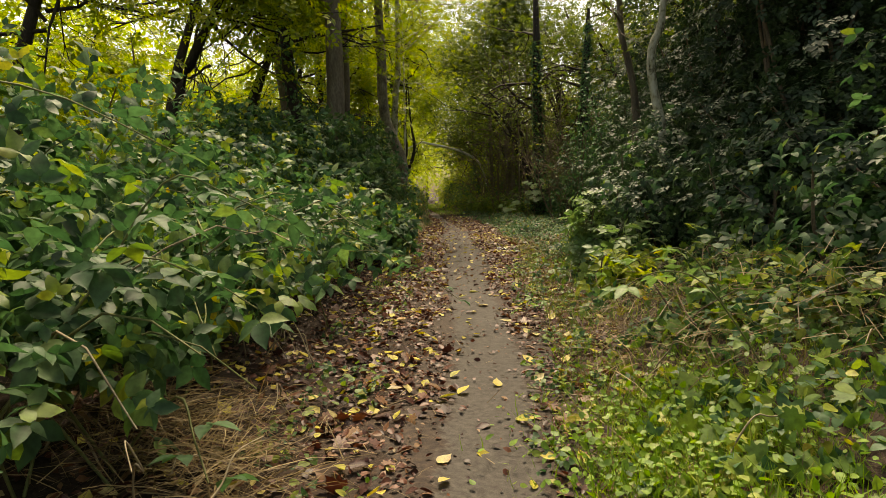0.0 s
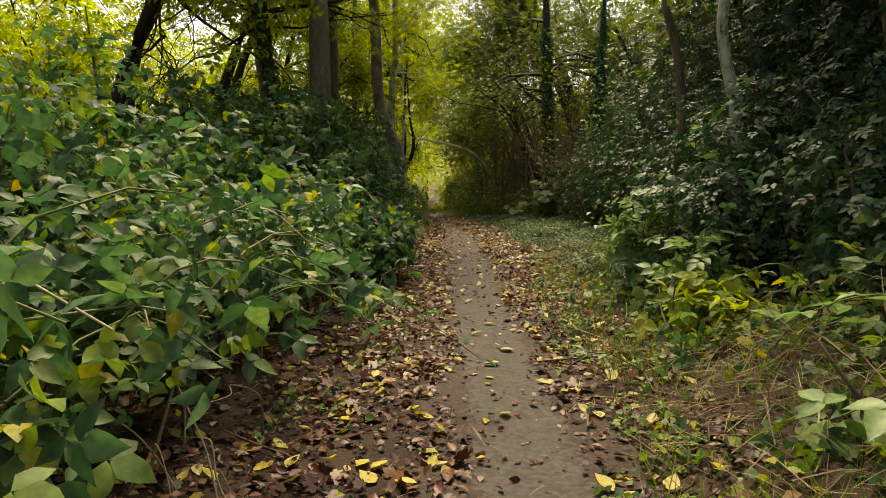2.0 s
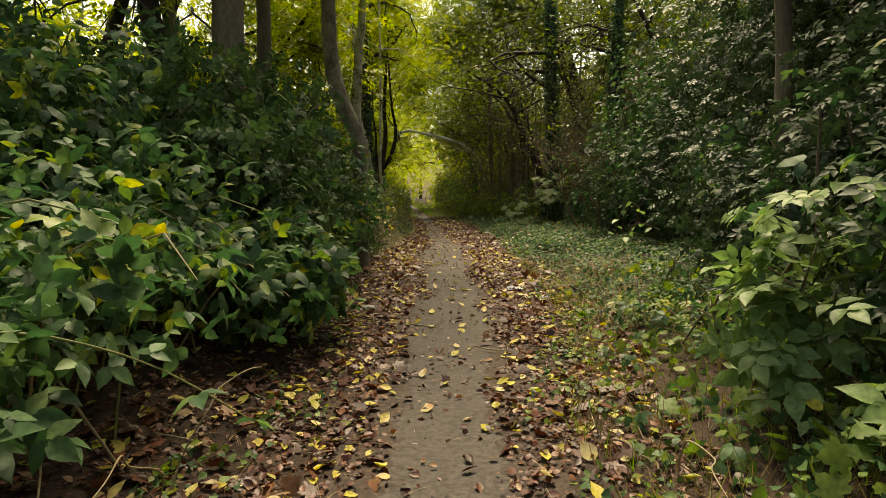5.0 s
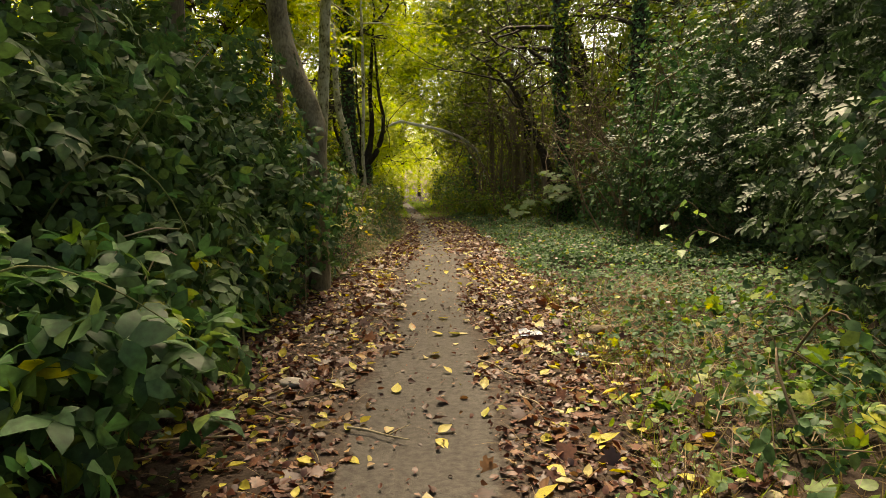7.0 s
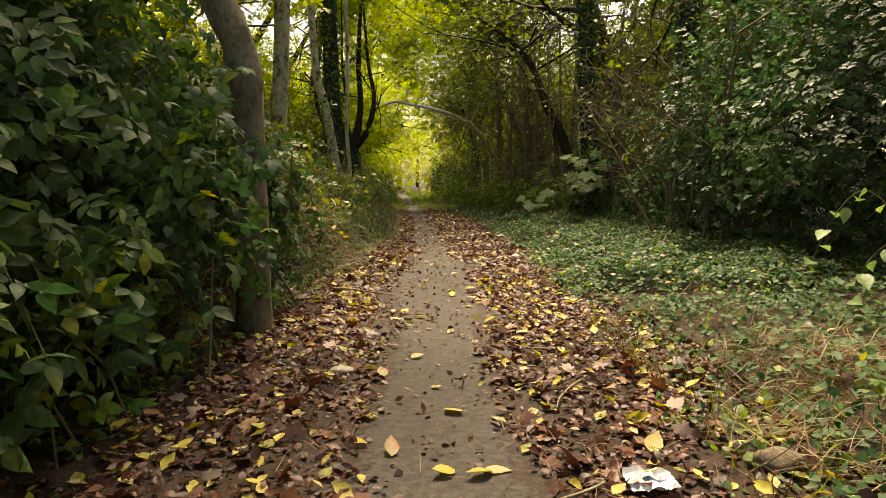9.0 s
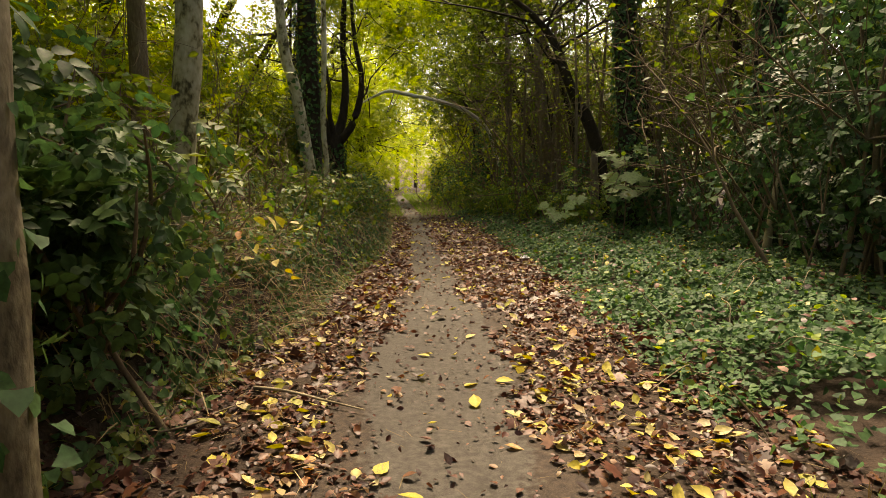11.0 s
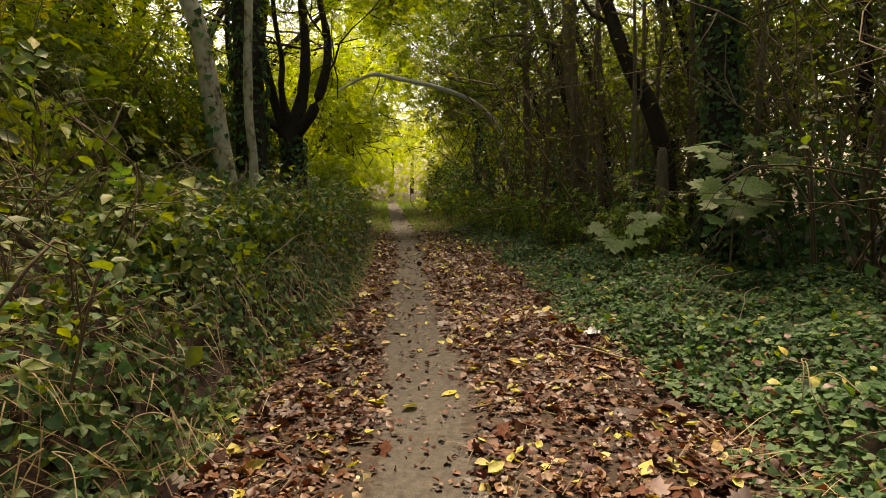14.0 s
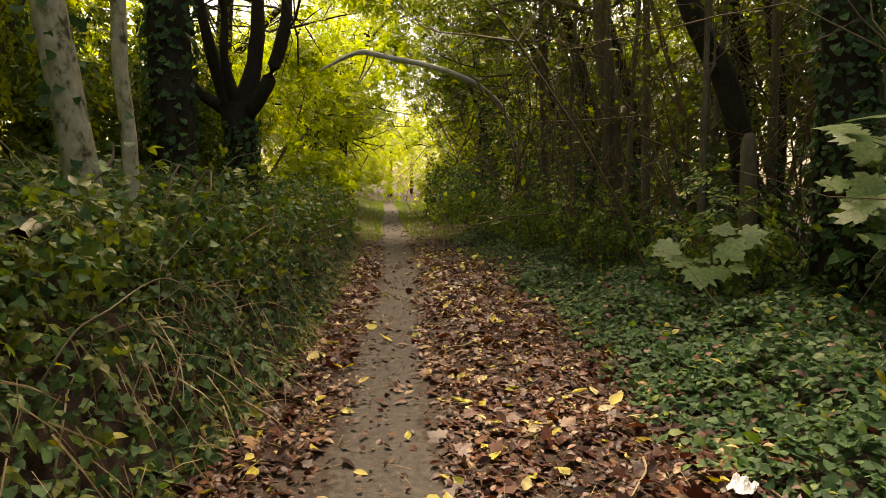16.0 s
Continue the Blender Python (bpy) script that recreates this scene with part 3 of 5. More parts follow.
def forked_tree():
    """The dark tree that forks like an open hand above a short bole."""
    x, y = -4.4, 29.4
    g = float(land(x, y))
    t = thing("forked_tree", (x, y, g - 0.1), "dark forked tree with upswept curved limbs", "tree", "trees beside the path")
    stem("trunk", [(x + 0.05, y, g - 0.15), (x, y, g + 0.25), (x - 0.02, y, 1.7), (x - 0.05, y, 2.2)], [0.28, 0.2, 0.175, 0.2], M_DARKBARK, t, 12, 0.05)
    limbs = [
        ([(x + 0.05, y, 2.05), (x + 0.34, y - 0.1, 2.35), (x + 0.56, y - 0.1, 2.9), (x + 0.6, y, 3.5), (x + 0.46, y, 4.3), (x + 0.3, y + 0.2, 6)], [0.11, 0.085, 0.07, 0.062, 0.05, 0.02]),
        ([(x, y, 2.1), (x + 0.14, y + 0.1, 2.7), (x + 0.2, y + 0.1, 3.4), (x + 0.14, y + 0.2, 4.5), (x + 0.3, y + 0.3, 7)], [0.13, 0.095, 0.08, 0.065, 0.03]),
        ([(x - 0.12, y, 2.1), (x - 0.3, y, 2.6), (x - 0.42, y - 0.1, 3.3), (x - 0.58, y - 0.1, 4.2), (x - 0.7, y, 6)], [0.1, 0.075, 0.062, 0.05, 0.02]),
        ([(x - 0.15, y, 2.1), (x - 0.55, y - 0.1, 2.4), (x - 0.9, y - 0.1, 2.95), (x - 1.0, y - 0.1, 3.8), (x - 0.95, y, 5.5)], [0.09, 0.065, 0.052, 0.042, 0.015]),
        ([(x - 0.05, y, 2.15), (x - 0.1, y - 0.2, 2.7), (x - 0.08, y - 0.2, 3.2), (x - 0.2, y - 0.2, 4.1), (x - 0.25, y, 6)], [0.08, 0.052, 0.042, 0.035, 0.015]),
    ]
    tips = []
    for pts, rad in limbs:
        out = []
        for k in (2, 3, 3, 4, 4):
            grow(pts[k], rng.normal(size=3) * 0.7 + np.array([0, 0, 0.4]), rng.uniform(0.8, 1.8), 0.022, 2, out, 0.25)
        v = [tube(pts, rad, 10, 0.05)] + [tube(a, b, 4) for a, b in out]
        part("limb", tubes_mesh("limb", v, M_DARKBARK), t)
        tips += [q for a, _ in out for q in a[2:] if q[2] > 3.6]
    leaves("crown", [crown_sets(np.array(tips), 2600, 0.4, 0.11, M_CANOPY, PINNATE)], t)
    n = 500
    z = rng.uniform(g, 2.0, n)
    ang = rng.uniform(0, 6.28, n)
    o = np.stack([np.cos(ang), np.sin(ang), 0 * ang], -1)
    leaves("ivy", [(IVY, np.stack([x + 0 * z, y + 0 * z, z], -1) + o * 0.2, facing(o, 0.3, 1, 0.3), hanging(o, 0.9), rng.uniform(0.05, 0.08, n), M_IVY)], t, "sparse ivy round the bole")


forked_tree()

# right-hand trees
tree("pale_elder_stem", [(2.95, 10.6, 0), (2.9, 10.55, 1.3), (2.8, 10.5, 2.12), (2.67, 10.5, 2.7), (2.64, 10.5, 3.2), (2.78, 10.5, 3.9), (2.7, 10.6, 7)], [0.085, 0.075, 0.065, 0.058, 0.055, 0.045, 0.02], M_PALE, "bare pale stem rising out of the dark hedge", 4, M_CANOPY_DULL, 900, 0.09, 4.5)
tree("grey_elder_stem", [(3.05, 13.5, 0), (3.02, 13.45, 1.8), (2.97, 13.45, 2.9), (2.84, 13.45, 3.6), (2.68, 13.45, 4.3), (2.5, 13.5, 7)], [0.09, 0.08, 0.07, 0.062, 0.055, 0.025], M_BARK, "grey leaning stem at the dark hedge", 5, M_CANOPY_DULL, 900, 0.09, 4.0)
tree("ivy_clad_tree", [(1.88, 28.1, 0), (1.82, 28.1, 2), (1.68, 28.1, 4), (1.6, 28.2, 7), (1.5, 28.3, 11)], [0.24, 0.22, 0.2, 0.16, 0.06], M_DARKBARK, "upright trunk thickly wrapped in dark ivy", 6, M_CANOPY_DULL, 2000, 0.1, 4.5, ivy=3000)
tree("ivy_clad_tree", [(3.2, 25.4, 0), (3.3, 25.4, 2), (3.3, 25.5, 4), (3.4, 25.5, 8)], [0.2, 0.2, 0.18, 0.06], M_DARKBARK, "trunk hidden under heavy dark ivy", 5, M_CANOPY_DULL, 1500, 0.1, 4.5, ivy=2600)
tree("crooked_dark_tree", [(1.7, 29.7, 0), (1.5, 29.6, 1.5), (1.2, 29.5, 2.45), (0.95, 29.5, 2.88), (0.7, 29.5, 3.45), (0.4, 29.5, 4.2), (-0.2, 29.4, 4.85), (-1.2, 29.3, 5.5)], [0.15, 0.14, 0.13, 0.12, 0.11, 0.09, 0.06, 0.025], M_DARKBARK, "crooked dark trunk leaning towards the path", 7, M_CANOPY_DULL, 1600, 0.1, 3.4, limb_depth=3)
tree("pale_brown_tree", [(0.6, 32.6, 0), (0.5, 32.6, 2), (0.25, 32.6, 4), (0.1, 32.6, 8)], [0.17, 0.15, 0.13, 0.05], M_BARK, "mossy brown trunk among bare twigs", 6, M_CANOPY_DULL, 1600, 0.1, 3.8)
tree("slim_hazel_tree", [(-0.4, 34.4, 0), (-0.5, 34.4, 2), (-0.6, 34.4, 4), (-0.7, 34.4, 8)], [0.09, 0.08, 0.07, 0.03], M_BARK, "slim mossy stem among bare twigs", 6, M_CANOPY_DULL, 1600, 0.1, 3.6)
tree("slim_hazel_tree", [(4.4, 29.5, 0), (4.5, 29.5, 2), (4.9, 29.5, 4), (5.2, 29.5, 8)], [0.13, 0.12, 0.1, 0.03], M_BARK, "slim leaning brown trunk among bare twigs", 6, M_CANOPY_DULL, 1600, 0.1, 3.6)

POLE = "straight bare hazel pole with brown bark in the thicket"
for x, y, r, tip, h in [(1.35, 30.4, 0.045, -0.2, 7), (0.75, 30.9, 0.06, -0.35, 7.5), (0.55, 31.6, 0.04, 0.2, 6), (0.35, 32.2, 0.055, -0.1, 7), (1.6, 31.2, 0.05, 0.3, 7), (2.1, 30.2, 0.06, -0.3, 7), (2.5, 28.9, 0.05, 0.25, 7), (-0.15, 33.4, 0.045, 0.15, 6.5), (-0.4, 34.6, 0.05, -0.25, 7), (0.95, 29.2, 0.035, -0.15, 5)]:
    tree("hazel_pole", [(x, y, 0), (x + tip * 0.2, y, 1.6), (x + tip * 0.35, y, 3.2), (x + tip, y, h)], [r * 1.1, r, r * 0.85, r * 0.3], M_BARK, POLE, 3, None, 0, 0.1, 2.2, 1.1, group="hazel poles", sides=8, limb_depth=2)


def arching_branch():
    """The long bare bough that arches over the path."""
    e = thing("arching_branch", (-1.4, 35.9, 2.6), "bare pale bough arching over the path", "branch")
    y = 35.3
    stem("bough", [(-0.9, y + 2.6, 1.6), (-1.2, y + 1.7, 2.7), (-1.62, y + 0.8, 3.2), (-2.2, y, 3.48), (-3.0, y - 0.1, 3.72), (-3.9, y - 0.2, 3.9), (-4.25, y - 0.2, 3.98), (-4.6, y - 0.2, 3.9), (-5.25, y - 0.1, 3.62)], [0.075, 0.066, 0.062, 0.058, 0.056, 0.055, 0.055, 0.046, 0.022], M_DEADWOOD, e, 8)
    stem("twig", [(-4.15, y - 0.2, 3.95), (-4.25, y - 0.25, 3.6), (-4.4, y - 0.3, 3.25)], [0.02, 0.015, 0.006], M_BARK, e, 6)
    stem("twig", [(-4.0, y - 0.2, 3.92), (-4.1, y - 0.2, 3.7), (-4.2, y - 0.3, 3.5), (-4.35, y - 0.3, 3.3)], [0.02, 0.015, 0.01, 0.006], M_BARK, e, 6)


arching_branch()

# ---------------- shrubs of the dark hedge on the right ----------------
def shrub(name, centre, radii, n, mat, label, size=0.07, shape=SPRIG, stems=5, stem_mat=None, group="shrubs beside the path", lump=0.25, shell=0.5, low=-0.75, extra=None, up=0.55, out=0.7, jitter=0.55):
    x, y = centre[0], centre[1]
    g = float(land(x, y))
    t = thing(name, (x, y, g), label, "shrub", group)
    for _ in range(stems):
        a = rng.uniform(0, 6.28)
        tip = np.array(centre) + np.array([math.cos(a) * radii[0], math.sin(a) * radii[1], radii[2] * rng.uniform(0.2, 0.8)]) * 0.75
        foot = np.array([x + rng.normal() * 0.2, y + rng.normal() * 0.2, 0])
        foot[2] = land(foot[0], foot[1]) - 0.05
        m = (foot + tip) / 2 + rng.normal(size=3) * 0.2
        stem("stem", [foot, m, tip], np.array([1.0, 0.7, 0.25]) * (0.004 + 0.016 * radii[2]), stem_mat or M_TWIG, t, 6)
    at, o = blob_points(centre, radii, n, lump, shell, low)
    floor = land(at[:, 0], at[:, 1])
    ok = (at[:, 2] > floor + 0.04) & ((np.abs(at[:, 0] - mid(at[:, 1])) > np.interp(at[:, 1], [0, 33, 37, 60, 63], [0.75, 0.75, 1.25, 1.25, 0])) | (at[:, 2] > 2.7))
    at, o = at[ok], o[ok]
    k = len(at)
    sets = [(shape, at, facing(o, up, out, jitter), hanging(o), rng.uniform(0.55, 1.4, k) * size, mat)]
    if extra:
        m2, share, shape2, size2 = extra
        s = rng.random(k) < share
        sets = [(shape, at[~s], facing(o[~s], up, out, jitter), hanging(o[~s]), rng.uniform(0.55, 1.4, (~s).sum()) * size, mat),
                (shape2, at[s], facing(o[s], up, out, jitter), hanging(o[s]), rng.uniform(0.7, 1.3, s.sum()) * size2, m2)]
    leaves("foliage", sets, t)
    return t


for y in np.arange(8.6, 24.2, 1.25):
    hx = float(hedge_line(y))
    a, b = rng.uniform(0.75, 1.25), rng.uniform(1.1, 1.7)
    shrub("hedge_shrub", (hx + 1.2 + rng.uniform(-0.3, 0.35), y, rng.uniform(1.2, 1.7)), (1.15 * a + 0.2, 1.0 * a, b), 1900 if y < 20 else 1250, M_EVERGREEN, "dense dark evergreen shrub with small glossy leaves", 0.17, group="dark hedge shrubs", lump=0.45, shell=0.6, low=-0.9, extra=(M_IVY, 0.0 if y < 20.5 else 0.55, IVY, 0.085))
for x, y, z, rx, rz in [(2.68, 10.09, 0.9, 0.7, 1.1), (2.95, 11.22, 1.1, 0.75, 1.3), (3.05, 12.47, 1.1, 0.75, 1.3), (3.15, 13.92, 1.0, 0.8, 1.1), (3.35, 8.45, 0.9, 0.9, 1.1), (3.66, 6.46, 0.9, 1.0, 1.2), (3.77, 4.48, 0.9, 1.0, 1.2)]:
    shrub("hedge_shrub", (x, y, z), (rx, rx * 1.1, rz), 1100, M_EVERGREEN, "dark green shrub standing out from the hedge", 0.17, group="dark hedge shrubs", lump=0.4, shell=0.7, extra=(M_BRAMBLE, 0.6 if y < 9 else 0.25, TRIPLE_PLAIN, 0.15))
for x, y, z, rx, rz, n in [(1.87, 10.37, 0.75, 0.28, 0.6, 110), (2.27, 9.42, 0.5, 0.36, 0.45, 120)]:
    shrub("elder_shoots", (x, y, z), (rx, rx, rz), n, M_SYCAMORE, "upright green elder shoots at the hedge foot", 0.24, SPRIG_FINE, stems=6, group="leafy shoots", shell=1.0, up=0.9, out=0.4)
for x, y, z, n in [(2.3, 6.3, 0.42, 60), (2.65, 7.4, 0.5, 70), (2.85, 5.9, 0.55, 70)]:
    shrub("nettle_clump", (x, y, z), (0.42, 0.5, z * 0.9), n, M_WEED, "tall pale green nettles and bramble shoots on the verge", 0.17, SPRIG_FINE, stems=7, group="nettle clumps", shell=1.0, up=0.9, out=0.4, extra=(M_SYCAMORE, 0.4, TRIPLE, 0.18))
for x, y, z, n in [(1.75, 12.6, 0.2, 110), (2.2, 13.4, 0.25, 130), (2.05, 11.7, 0.22, 130), (2.5, 12.4, 0.3, 140)]:
    shrub("bramble_mound", (x, y, z), (0.42, 0.5, 0.3), n, M_BRAMBLE, "low mound of bramble shoots among dry verge grass", 0.12, TRIPLE, stems=5, group="low bramble mounds", lump=0.35, shell=0.9, extra=(M_WEED, 0.3, SPRIG_FINE, 0.12))
shrub("yellow_sapling", (2.1, 8.75, 0.34), (0.42, 0.4, 0.32), 130, M_FAR, "low sapling with bright yellow autumn leaves", 0.2, TRIPLE, stems=6, group="yellow saplings", shell=1.0, up=0.9, out=0.4)
for y in np.arange(9.0, 22, 1.6):
    hx = float(hedge_line(y))
    a = rng.uniform(0.8, 1.3)
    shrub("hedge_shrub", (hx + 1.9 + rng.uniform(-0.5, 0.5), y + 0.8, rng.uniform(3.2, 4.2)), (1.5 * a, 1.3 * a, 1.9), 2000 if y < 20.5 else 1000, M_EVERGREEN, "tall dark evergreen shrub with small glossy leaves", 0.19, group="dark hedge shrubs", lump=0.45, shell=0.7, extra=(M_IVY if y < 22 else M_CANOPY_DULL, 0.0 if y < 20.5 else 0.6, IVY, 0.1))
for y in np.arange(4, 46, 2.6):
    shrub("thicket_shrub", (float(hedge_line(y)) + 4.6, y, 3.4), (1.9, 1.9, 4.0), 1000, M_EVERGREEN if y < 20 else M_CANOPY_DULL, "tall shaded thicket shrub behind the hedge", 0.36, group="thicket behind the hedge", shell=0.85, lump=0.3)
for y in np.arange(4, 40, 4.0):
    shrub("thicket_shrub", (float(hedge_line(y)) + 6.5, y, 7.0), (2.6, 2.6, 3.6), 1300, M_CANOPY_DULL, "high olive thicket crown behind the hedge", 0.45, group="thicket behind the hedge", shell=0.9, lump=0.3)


def twig_shrub(x, y, h, n, label, leafy=0, mat=None, lean=0.0, thick=0.03):
    """A many-stemmed, mostly bare shrub."""
    g = float(land(x, y))
    t = thing("hazel_shrub", (x, y, g), label, "shrub", "bare twiggy shrubs")
    tips = []
    for _ in range(n):
        a, out = rng.uniform(0, 6.28), []
        grow((x + rng.normal() * 0.25, y + rng.normal() * 0.25, g - 0.05), (math.cos(a) * 0.35 + lean, math.sin(a) * 0.35, 1), h * rng.uniform(0.55, 1.0), rng.uniform(thick * 0.45, thick), 2, out, 0.16, 0.0, (2, 5))
        part("stem", tubes_mesh("stem", [tube(p, r, 4) for p, r in out], M_TWIG), t)
        tips += [q for p, _ in out for q in p[2:]]
    if leafy:
        leaves("foliage", [crown_sets(np.array(tips), leafy, 0.18, 0.09, mat or M_CANOPY_DULL, blade(0.3))], t)


for x, y, h, n, lf in [(1.0, 29.6, 4.2, 9, 500), (0.3, 31.2, 4.5, 10, 600), (-0.2, 33, 4.5, 10, 600), (0.9, 33.5, 5, 9, 500), (2.6, 30.4, 4.6, 9, 400), (3.4, 27.6, 4.4, 9, 400), (2.7, 26.3, 3.8, 8, 300), (-0.9, 35.2, 4.2, 9, 700), (-1.4, 39, 4, 7, 700), (4.6, 24.6, 4.5, 8, 300), (4.2, 31.5, 5, 9, 400), (2.5, 23.6, 3.6, 7, 160), (2.75, 21.9, 3.4, 7, 120), (3.3, 25.0, 4.4, 8, 200), (1.9, 35.5, 5, 9, 400)]:
    twig_shrub(x, y, h, n, "brown many-stemmed shrub, mostly bare twigs", lf, M_CANOPY if x < 0.5 else M_CANOPY_DULL, lean=-0.08)
for x, y, z, rx, rz in [(-1.35, 37.3, 1.6, 0.85, 1.8), (3.5, 20.6, 1.7, 1.0, 1.8), (3.4, 22.2, 2.2, 1.0, 2.1), (3.9, 24, 2.6, 1.1, 2.4), (-0.2, 36.2, 1.0, 0.8, 1.1), (1.5, 30.2, 0.8, 0.8, 0.9), (2.4, 27.2, 0.9, 0.8, 1.0), (0.6, 33.6, 0.9, 0.8, 1.0), (3.0, 24.2, 1.1, 0.9, 1.3), (-2.4, 40.5, 1.0, 0.9, 1.1), (-3.6, 44.5, 1.2, 1.0, 1.3)]:
    shrub("ivy_mound", (x, y, z), (rx, rx, rz), 1300, M_IVY, "dark ivy heaped over an old stump", 0.085, IVY, stems=2, group="ivy mounds", lump=0.35)
for x, y, z, rx, rz in [(0.9, 28.3, 0.6, 0.7, 0.7), (0.2, 30.6, 0.6, 0.7, 0.7), (-0.6, 32.6, 0.6, 0.7, 0.7), (-1.3, 34.8, 0.6, 0.7, 0.7), (-2.1, 37.6, 0.7, 0.7, 0.8), (-3.0, 40.6, 0.7, 0.8, 0.9), (-4.2, 44, 0.8, 0.9, 1.0)]:
    shrub("elder_shoots", (x, y, z), (rx, rx * 1.2, rz), 420, M_WEED, "low leafy shoots along the edge of the verge", 0.15, SPRIG, stems=4, group="leafy shoots", shell=0.9)

# ---------------- brambles on the left ----------------
def cane_points(foot, tip, height):
    f, t = np.array(foot, float), np.array(tip, float)
    ks = np.linspace(0, 1, 6)
    p = f + (t - f) * ks[:, None]
    p[:, 2] += height * 4 * ks * (1 - ks)
    return p + rng.normal(size=p.shape) * 0.02


def bramble(centre, radii, n, label, canes=6, size=0.15, yellow=0.06, shape=TRIPLE_PLAIN, low=-0.6, mix=None):
    t = shrub("bramble_bush", centre, radii, n, M_BRAMBLE, label, size, shape, stems=0, group="brambles beside the path", lump=0.42, shell=0.75, low=low, extra=mix or (M_WEED, 0.1 + yellow, TRIPLE_PLAIN, size * 0.9), up=0.65, out=0.5, jitter=0.85)
    c = np.array(centre, float)
    for _ in range(canes):
        a = rng.uniform(0, 6.28)
        foot = np.array([c[0] + rng.normal() * 0.2, c[1] + rng.normal() * 0.2, 0])
        foot[2] = land(foot[0], foot[1])
        tip = c + np.array([math.cos(a) * radii[0], math.sin(a) * radii[1], radii[2] * rng.uniform(-0.2, 0.85)]) * 1.12
        if tip[0] > left_edge(tip[1]) + 0.1:
            tip[0] = left_edge(tip[1])
        stem("cane", cane_points(foot, tip, 0.35), [0.007, 0.007, 0.006, 0.005, 0.004, 0.003], M_CANE if rng.random() < 0.6 else M_DRYCANE, t, 5, 0)
    return t


for y, off, rx, rz, zc in [(2.49, 1.3, 0.9, 0.75, 0.75), (3.78, 1.0, 0.8, 0.7, 0.6), (4.88, 0.95, 0.85, 0.72, 0.55), (6.07, 0.85, 0.85, 0.7, 0.6), (7.26, 0.8, 0.85, 0.65, 0.6), (8.45, 0.85, 0.8, 0.6, 0.65), (9.7, 0.85, 0.8, 0.65, 0.7), (10.94, 0.95, 0.85, 0.8, 0.75)]:
    bramble((float(left_edge(y)) - off, y, zc), (rx, 0.9, rz), 1050, "low tangled bramble with broad green leaves", shape=TRIPLE if y < 10.5 else TRIPLE_PLAIN, low=-0.05, yellow=0.08, canes=14, size=0.15)
for y, off, rz, zc in [(1.5, 2.6, 1.2, 1.2), (3.28, 2.5, 1.2, 1.2), (5.27, 2.4, 1.1, 1.05), (7.26, 2.3, 1.1, 1.0), (9.23, 2.3, 1.1, 1.1), (11.13, 2.2, 1.3, 1.4)]:
    bramble((float(left_edge(y)) - off, y, zc), (1.2, 1.2, rz), 2200, "tall tangled bramble thicket with green and yellowing leaves", yellow=0.15)
bramble((-1.51, 11.89, 0.6), (0.62, 0.8, 0.5), 800, "low bramble shoots with broad pale green leaves", size=0.18)
for y, off, rx, rz, zc in [(12.86, 0.85, 0.85, 1.15, 1.15), (14.02, 0.75, 0.9, 1.3, 1.35), (15.15, 0.75, 0.95, 1.4, 1.5), (16.25, 0.8, 0.95, 1.35, 1.55), (17.53, 0.95, 0.85, 1.0, 1.3), (18.59, 1.1, 0.7, 0.7, 1.0)]:
    bramble((float(left_edge(y)) - off, y, zc), (rx, 0.95, rz), 1400, "dark bramble and shrub wall on the bank", mix=(M_SHADE, 0.65, SPRIG_FINE, 0.2))
for y, off, rz, zc in [(12.28, 2.3, 1.15, 1.5), (13.83, 2.3, 1.25, 1.7), (15.33, 2.4, 1.3, 1.8), (16.8, 2.5, 1.2, 1.8), (13.05, 4.0, 1.2, 1.5), (15.98, 4.4, 1.3, 1.6)]:
    bramble((float(left_edge(y)) - off, y, zc), (1.2, 1.1, rz), 1200, "tall dark shrub wall on the bank", size=0.2, mix=(M_SHADE, 0.65, SPRIG, 0.21))
for x, y, z, r, n in [(-1.85, 14.1, 0.5, 0.32, 240), (-2.05, 15.0, 0.5, 0.34, 240), (-1.7, 13.1, 0.45, 0.34, 220), (-2.15, 15.8, 0.45, 0.3, 160)]:
    bramble((x, y, z), (r, 0.5, z), n, "low bramble with pale yellowing leaves at the bank foot", canes=5, size=0.17, yellow=0.2, shape=TRIPLE, low=-0.5)
bramble((-2.1, 16.4, 1.0), (0.42, 0.6, 0.95), 420, "dark bramble growing round a trunk", canes=3)
for y in np.arange(18.6, 36, 0.95):
    tall = float(np.interp(y, [18, 19.5, 21, 23, 26, 36], [0.75, 0.35, 0.25, 0.4, 0.55, 0.6]))
    x = float(left_edge(y)) - rng.uniform(0.4, 0.65)
    g = float(land(x, y))
    shrub("bank_shrub", (x, y, g + tall * 0.3), (0.55, 0.75, tall), int((620 + 700 * tall) * (0.3 if y < 23 else 0.9)), M_CANOPY_DULL, "low tangle of nettle, ivy and bramble on the bank edge", 0.08, TRIPLE, stems=3, group="low bank shrubs", lump=0.35, shell=0.85, extra=(M_IVY, 0.45, IVY, 0.05), jitter=0.65)
for x, y, tall in [(-3.4, 20.9, 0.6), (-3.9, 22.4, 0.8), (-4.4, 24.0, 0.9), (-3.3, 23.4, 0.4), (-5.2, 21.4, 1.0), (-3.23, 19.38, 0.7), (-4.43, 19.29, 1.1)]:
    shrub("bank_shrub", (x, y, float(land(x, y)) + tall * 0.4), (0.7, 0.8, tall), 120, M_CANOPY_DULL, "loose nettle and elder growth on the bank", 0.2, SPRIG, stems=9, group="low bank shrubs", lump=0.4, shell=1.0, extra=(M_WEED, 0.35, SPRIG, 0.2), jitter=0.6)
